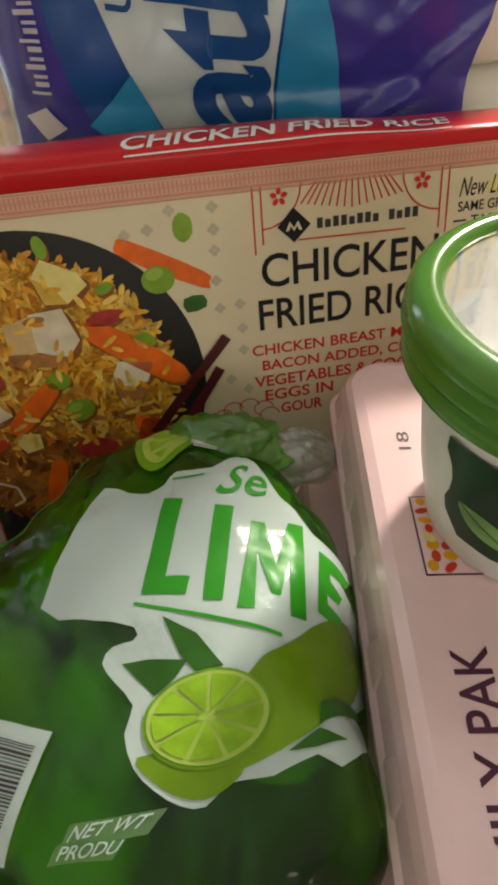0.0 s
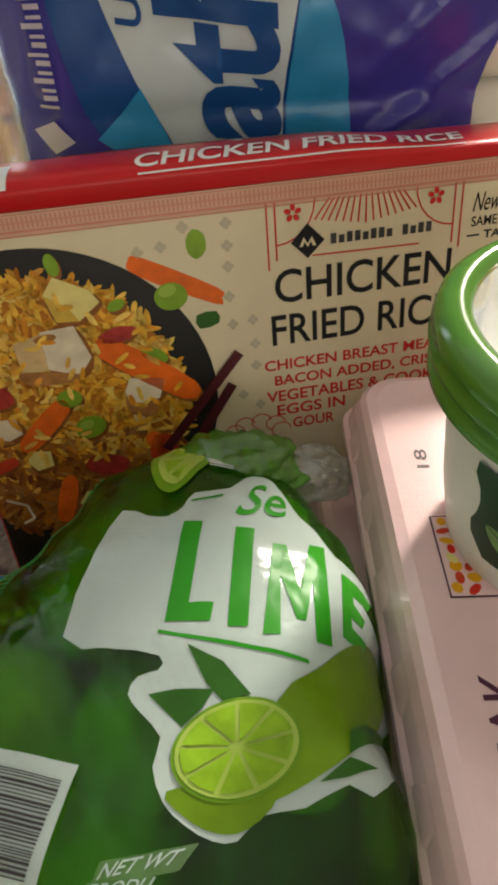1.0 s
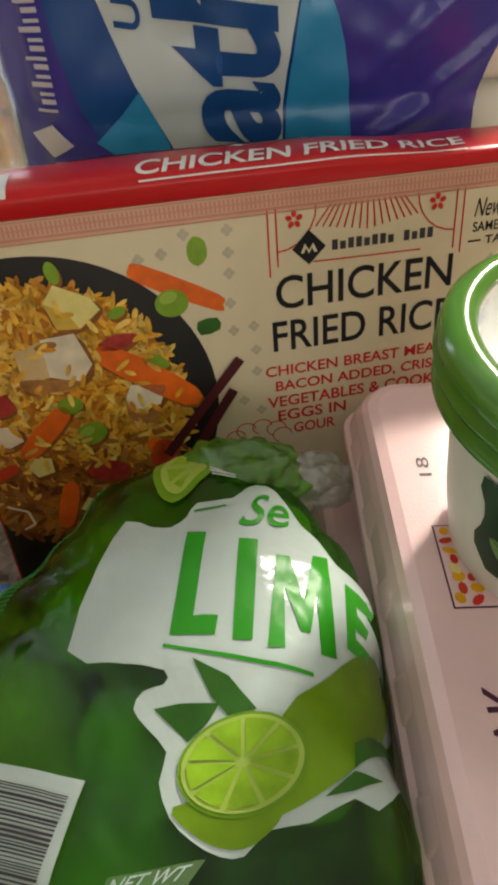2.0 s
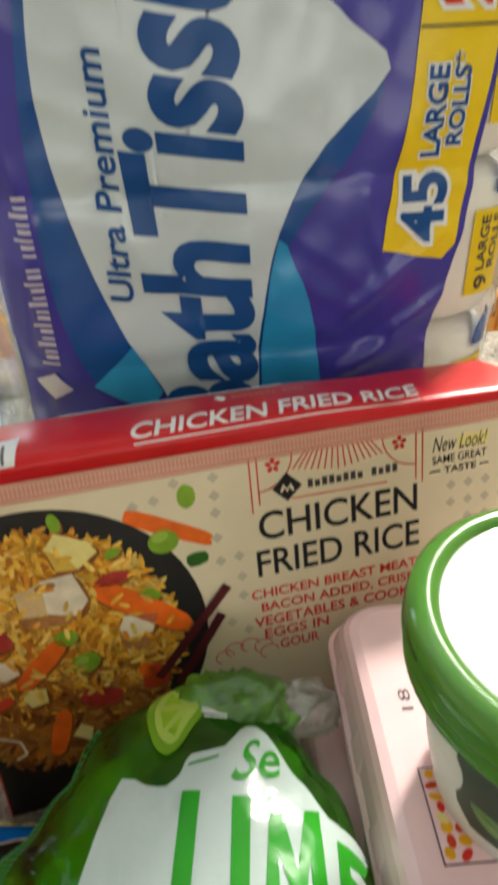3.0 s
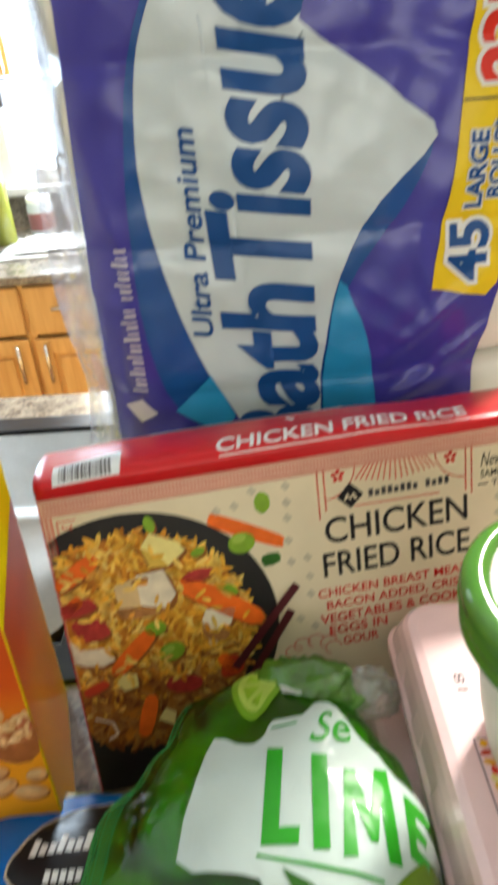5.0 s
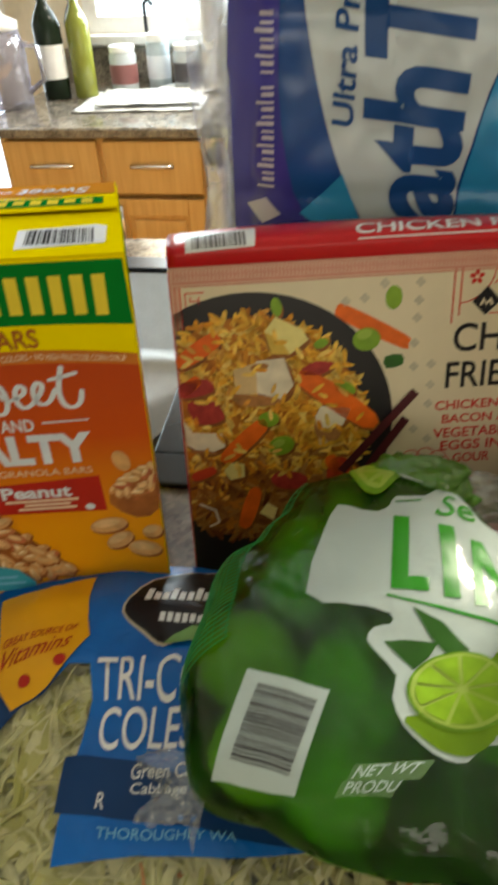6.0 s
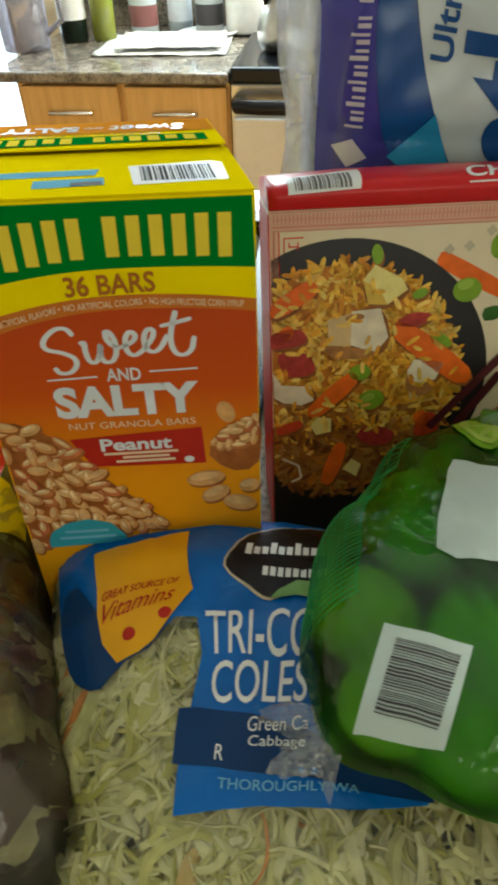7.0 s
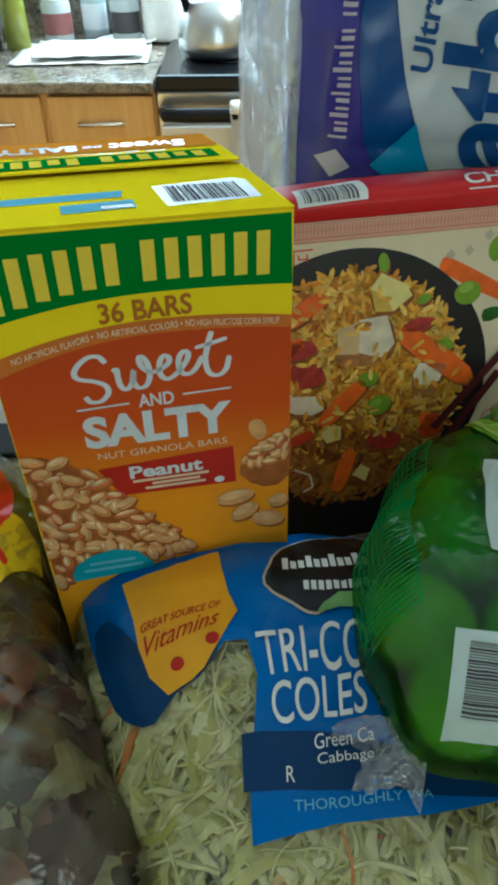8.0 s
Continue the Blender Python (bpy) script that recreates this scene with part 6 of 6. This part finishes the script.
def slaw_bag():
    b = thing("coleslaw_bag", pose(0, 0, 0), "blue and clear plastic bag of shredded cabbage coleslaw", "salad bag")
    tagged(part("cabbage_shreds", shreds(5, 2600, SLAW_C, SLAW_R, slaw_top, 0.98, 0.012, (0.014, 0.050)), M_SHRED, b, "pale green cabbage and carrot shreds"), kind="stuff")
    # added dark sheet: its colour stands in for shade in the gaps between shreds
    part("gap_shade_sheet", dome(SLAW_C, SLAW_R, lambda x, y, l: (x, y, max(TOP + 0.001, slaw_top(x, y, 0)[2] - 0.019)), 20, 64), M_SLAWSHADE, b, smooth=True)
    part("film", dome(SLAW_C, SLAW_R, lambda x, y, l: slaw_top(x, y, 0.0006)), M_CLEAR_TIGHT, b, "shiny clear film", smooth=True)

    def put(name, bm, mat, n, label="", cut=6.0):
        return printed(name, bm, slaw_top, mat, b, 0.0012 + 0.0005 * n, label, cut)

    put("blue_panel", shape([(-270, 250), (-234, 236), (-205, 240), (-174, 246), (-120, 262), (-70, 262), (-30, 240), (-30, 200), (-30, 110), (-41, 98), (-75, 92), (-116, 89), (-140, 84), (-156, 81), (-157, 104), (-155, 126), (-153, 150), (-158, 166), (-170, 166), (-182, 152), (-194, 146), (-205, 134), (-217, 136), (-228, 146), (-240, 168), (-250, 190), (-258, 212)]), M_BLUEFILM, 0, "bright blue printed film")
    put("dark_panel", shape([(-246, 190), (-240, 168), (-228, 146), (-217, 136), (-205, 134), (-194, 146), (-182, 152), (-172, 166), (-188, 164), (-205, 162), (-222, 178), (-236, 192)], steps=2), M_DEEPBLUE, 1, "dark blue printed corner")
    put("dark_panel", shape([(-161, 125), (-125, 126), (-40, 112), (-38, 99), (-75, 100), (-89, 102), (-160, 101)]), M_DEEPBLUE, 1, "dark blue printed band")
    put("yellow_panel", shape([(-231, 212), (-200, 220), (-175, 229), (-172, 210), (-168, 194), (-163, 182), (-172, 167), (-180, 155), (-187, 150), (-198, 145), (-209, 155), (-216, 170), (-221, 187)]), M_BAGYELLOW, 2, "orange yellow printed badge")
    put("lettering", words("GREAT SOURCE OF", (-216, 178), (-173, 186), (-172, 190), (-216, 183), 0.01), M_BADGERED, 3, "small red lettering")
    put("lettering", words("Vitamins", (-213, 164), (-174, 176), (-172, 185), (-214, 176), 0.0, 0.2), M_BADGERED, 3, "small red lettering")
    put("dot", shape(oval(-194, 158, 3.6, 3.2), oval(-176, 168, 3.6, 3.2)), M_BADGERED, 3)
    put("mark_rim", shape([(-149, 198), (-146, 212), (-142, 224), (-128, 240), (-104, 249), (-77, 252), (-57, 246), (-62, 210), (-76, 189), (-108, 188), (-121, 179), (-134, 186)], steps=3), M_TANINK, 2)
    put("mark", shape([(-147.6, 198), (-144.6, 211), (-140.6, 223), (-127, 238.4), (-104, 247.4), (-77, 250), (-58, 245), (-63, 210), (-77, 190.4), (-108, 189.4), (-121, 180.6), (-133, 187.2)], steps=3), M_BLACK, 3, "black oval badge")
    put("mark", shape(*[rect(-138 + 4.6 * k, 207 + 1.3 * k - k * k / 16, -134.6 + 4.6 * k, 218 + 1.5 * k - k * k / 16 - (4 if k % 3 else 0)) for k in range(11)]), M_LABEL, 4)
    put("mark", shape(*[rect(-127 + 4.2 * k, 194 + 0.3 * k, -124.0 + 4.2 * k, 200 + 0.3 * k) for k in range(10)]), M_LABEL, 4)
    put("printed_leaf", shape([(-121, 180), (-108, 193), (-84, 191), (-92, 184), (-108, 184)], steps=2), M_LEAFLIT, 5)
    put("lettering", words("TRI-CO", (-150, 149), (-97, 153), (-95, 178), (-154, 169), 0.005), M_LABEL, 3, "tall white lettering")
    put("lettering", words("COLES", (-145, 127.5), (-99, 134), (-98, 152), (-147, 146), 0.005), M_LABEL, 3, "tall white lettering")
    put("lettering", words("Green Ca", (-126, 117.5), (-97, 121.5), (-97, 128), (-126, 124)), M_LABEL, 3, "small white lettering")
    put("lettering", words("Cabbage", (-125, 110), (-98, 113), (-98, 118.5), (-125, 116)), M_LABEL, 3, "small white lettering")
    put("lettering", words("R", (-140, 104), (-136, 104), (-136, 110.5), (-140, 110.5)), M_LABEL, 3)
    put("lettering", words("THOROUGHLY WA", (-137, 92.5), (-72, 98.5), (-72, 102), (-137, 97)), M_SKYINK, 3, "pale blue lettering")
    return b


def leaf_mesh(rnd):
    bm = bmesh.new()
    n, m = 12, 8
    p, q = rnd.uniform(0, 6), rnd.uniform(0, 6)
    rows = []
    for i in range(n + 1):
        s = i / n
        w = 0.5 * math.sin(math.pi * min(1, s * 0.93 + 0.07)) ** 0.6
        row = []
        for j in range(m + 1):
            u = j / m * 2 - 1
            edge = 1 + 0.22 * math.sin(17 * s + p) * abs(u) + 0.14 * math.sin(31 * s + q) * abs(u)
            z = 0.30 * math.sin(8 * s + u * 2.5 + p) * abs(u) + 0.16 * math.sin(15 * s + 3 * u + q) * abs(u) + 0.22 * math.sin(3 * s + q) - 0.12 * (1 - abs(u)) ** 3
            row.append(bm.verts.new((s - 0.5, w * u * edge + 0.10 * math.sin(4 * s + p), z)))
        rows.append(row)
    for a, b in zip(rows, rows[1:]):
        for k in range(m):
            bm.faces.new((a[k], a[k + 1], b[k + 1], b[k]))
    return bm


def salad_bag():
    b = thing("salad_bag", pose(0, 0, 0), "clear bag of dark red and green salad leaves", "salad bag")
    rnd = random.Random(21)
    leaves = []
    for _ in range(260):
        a, r = rnd.uniform(0, 360), math.sqrt(rnd.random()) * 0.80
        x, y = SALAD_C[0] + radial(SALAD_R, a) * r * math.cos(radians(a)), SALAD_C[1] + radial(SALAD_R, a) * r * math.sin(radians(a))
        z = salad_top(x, y, 0)[2] - rnd.uniform(0.010, 0.026)
        k = rnd.uniform(0.040, 0.095)
        e = 0.010
        slope_x, slope_y = (salad_h(x + e, y) - salad_h(x - e, y)) / (2 * e), (salad_h(x, y + e) - salad_h(x, y - e)) / (2 * e)
        m = pose(x, y, max(z, TOP + 0.004), math.degrees(math.atan(slope_y)) + rnd.uniform(-8, 8), -math.degrees(math.atan(slope_x)) + rnd.uniform(-8, 8), rnd.uniform(0, 360)) @ Matrix.Diagonal((k, k * rnd.uniform(0.35, 0.75), k * 0.30, 1))
        leaves.append(moved(leaf_mesh(rnd), m))
    heap = join(leaves)
    for v in heap.verts:
        d = away(SALAD_C, SALAD_R, v.co.x, v.co.y)
        if d > 0.96:
            v.co.x, v.co.y = SALAD_C[0] + (v.co.x - SALAD_C[0]) * 0.96 / d, SALAD_C[1] + (v.co.y - SALAD_C[1]) * 0.96 / d
        roof = salad_top(v.co.x, v.co.y, 0)[2]
        below = 0.003 + 0.010 * math.log1p(math.exp(min(9.0, (roof - v.co.z) / 0.010)))
        v.co.z = max(TOP + 0.001, roof - below)
    tagged(part("salad_leaves", heap, M_LEAF, b, "dark red, green and pale leaves", smooth=True), kind="stuff")
    # added sheet under the leaves, coloured dark as the shade between them
    part("leaf_shade_sheet", dome(SALAD_C, SALAD_R, lambda x, y, l: (x, y, max(TOP + 0.001, salad_top(x, y, 0)[2] - 0.024)), 20, 64), M_SALADSHADE, b, smooth=True)
    part("film", dome(SALAD_C, SALAD_R, lambda x, y, l: salad_top(x, y, 0.002), 60, 180), M_SALADFILM, b, "creased shiny clear film", smooth=True)

    def put(name, bm, mat, n, label="", cut=6.0):
        return printed(name, bm, salad_top, mat, b, 0.0025 + 0.0005 * n, label, cut)

    put("red_panel", shape([(-400, 315), (-345, 312), (-318, 285), (-305, 270), (-297, 244), (-299, 226), (-345, 228), (-400, 235)]), M_LABELRED, 0, "red printed film")
    put("yellow_panel", shape([(-400, 236), (-345, 229), (-299, 227), (-297, 245), (-293, 246), (-286, 240), (-284, 228), (-288, 218), (-294, 199), (-330, 196), (-400, 200)]), M_LABELYELLOW, 0, "yellow printed film")
    put("red_dot", shape(oval(-298, 214, 4, 5)), M_LABELRED, 1)
    return b


def egg_carton(m, label, printed_lid):
    c = thing("egg_carton", m, label, "egg carton", "stacked egg cartons")
    W, L = 0.156, 0.305
    part("tray", loft([(W - 0.030, L - 0.030, 0.016, 0.0), (W - 0.012, L - 0.012, 0.018, 0.026), (W, L, 0.018, 0.028), (W, L, 0.018, 0.031)]), M_PINK, c, "pink foam tray", smooth=False)
    part("lid", loft([(W, L, 0.018, 0.0315), (W, L, 0.018, 0.034), (W - 0.005, L - 0.006, 0.018, 0.037), (W - 0.009, L - 0.012, 0.019, 0.050), (W - 0.013, L - 0.018, 0.020, 0.058), (W - 0.018, L - 0.024, 0.020, 0.0625), (W - 0.028, L - 0.034, 0.018, 0.0645)]), M_PINK, c, "glossy pink foam lid")
    for side in (-1, 1):
        for k in range(6):
            y = -L / 2 + 0.034 + k * 0.0455
            part("lid_rib", moved(loft([(0.010, 0.022, 0.003, 0.0), (0.006, 0.016, 0.0025, 0.021)]), pose(side * (W / 2 - 0.0062), y, 0.036, 0, -side * 9, 0)), M_PINK, c)

    def on_lid(x, y, lift):
        return (x, y, 0.0645 + lift)

    if printed_lid:
        def put(name, bm, mat, n, lab=""):
            return printed(name, bm, on_lid, mat, c, layer(n), lab)
        put("date_stamp", upright("18", -52, 70, -46, 82), M_GREYINK, 1, "faint grey stamped figures")
        put("lettering", upright("FAMILY PAK", -51, -127, -37, -33, 0.012), M_PLUMINK, 1, "dark plum upright lettering")
        put("food_panel", shape(rect(-53, -2, 10, 40)), M_PLUMINK, 1)
        put("food_panel", shape(rect(-52.3, -1.3, 9.3, 39.3)), M_PINK, 2, "printed picture of egg dishes")
        rnd = random.Random(3)
        for k in range(64):
            x, y = -48.5 + 7.6 * (k % 8) + rnd.uniform(-1.5, 1.5), 2.5 + 4.8 * (k // 8) + rnd.uniform(-1, 1)
            put("food_print", shape(oval(x, y, rnd.uniform(2.2, 3.6), rnd.uniform(1.6, 2.8), rnd.uniform(0, 180), 8)), (M_BAGYELLOW, M_LABELRED, M_EGG, M_BAGYELLOW, M_PEPPER)[(k + k // 8) % 5], 3 + 0.2 * (k % 5))
    return c


def leaf_outline(x, y, long, wide, turn):
    """Two halves of a pointed leaf with a vein left open between them."""
    c, s = math.cos(radians(turn)), math.sin(radians(turn))
    halves = []
    for side in (1, -1):
        pts = [(-long + 2 * long * k / 10, side * (0.35 + wide * math.sin(math.pi * k / 10) ** 0.8)) for k in range(11)] + [(long - 2 * long * k / 10, side * 0.3) for k in range(11)]
        halves.append([(x + u * c - v * s, y + u * s + v * c) for u, v in pts])
    return shape(*halves)


def dip_jar(m):
    j = thing("dip_jar", m, "tub with green screw lid and dark green leaf label", "jar")
    part("tub", lathe([(0.041, 0), (0.044, 0.002), (0.050, 0.03), (0.056, 0.072), (0.0565, 0.084)], 56), M_WHITE, j, "white plastic tub", smooth=True)

    def around(x, y, lift):
        r = 0.0454 + (0.0566 - 0.0454) * min(1.0, max(0.0, (y - 0.006) / 0.066)) + lift + 0.0006
        a = x / 0.038
        return (r * math.cos(a), r * math.sin(a), y)

    rnd = random.Random(5)
    edge = [(127 + 1.4 * math.sin(k * 1.3) + 0.8 * math.sin(k * 3.1), 8 + k * 7.0) for k in range(10)]
    low = [(318 - 6 * k, 16 + 2.4 * math.sin(k * 0.9) + 1.6 * math.sin(k * 2.3)) for k in range(32)]
    printed("wrap_label", shape(low + [(130, 22)] + edge[3:] + [(318, 71)]), around, M_JARGREEN, j, 0.0001, "dark green wrapped label", 3.0)
    for k in range(15):
        printed("printed_leaf", leaf_outline(141 + k * 12, 33 + 22 * (k % 2) + rnd.uniform(-3, 3), rnd.uniform(10, 13), rnd.uniform(4.5, 6), 120 + rnd.uniform(-25, 25)), around, M_LEAFLIT, j, 0.0003 + 0.0001 * (k % 3), "", 3.0)
    printed("mark", shape(rect(158, 46, 168, 54)), around, M_TANINK, j, 0.0008, "", 3.0)
    printed("mark", shape(rect(171, 40, 190, 56)), around, M_LABEL, j, 0.0008, "", 3.0)
    lid = part("lid", lathe([(0.0580, 0.080), (0.0620, 0.081), (0.0655, 0.084), (0.0655, 0.088), (0.0630, 0.0905), (0.0660, 0.093), (0.0672, 0.097), (0.0645, 0.0995), (0.0670, 0.102), (0.0660, 0.107), (0.0620, 0.1105), (0.0580, 0.1110), (0.0550, 0.1095), (0.0535, 0.106)], 96, False), M_LIDGREEN, j, "glossy green ridged screw lid", smooth=True)
    part("lid_window", lathe([(0.0, 0.1062), (0.0537, 0.1062)], 56, False), M_WHITE, lid, "white disc in the lid", smooth=True)
    for k in range(3):
        part("disc_leaf", shape([(x / 1000, y / 1000) for x, y in oval(-14 + 9 * k, 14 - 12 * k, 10, 5, 40 * k, 20)]), M_LEAFLIT, lid, m=pose(0, 0, 0.1066))
    part("window_film", lathe([(0.0, 0.1078), (0.0540, 0.1078)], 56, False), M_LIDFILM, lid, "clear glossy lid film", smooth=True)
    return j


lime_bag()
slaw_bag()
salad_bag()
egg_carton(pose(0.138, 0.180, TOP + 0.0005, 0, 0, 2), "closed pink foam egg carton under another one", False)
egg_carton(pose(0.1575, 0.195, TOP + 0.0655, 0, 0, 0.6), "closed pink foam egg carton with family pack lettering", True)
dip_jar(pose(0.1545, 0.226, TOP + 0.0655 + 0.0650, 0, 0, 15))
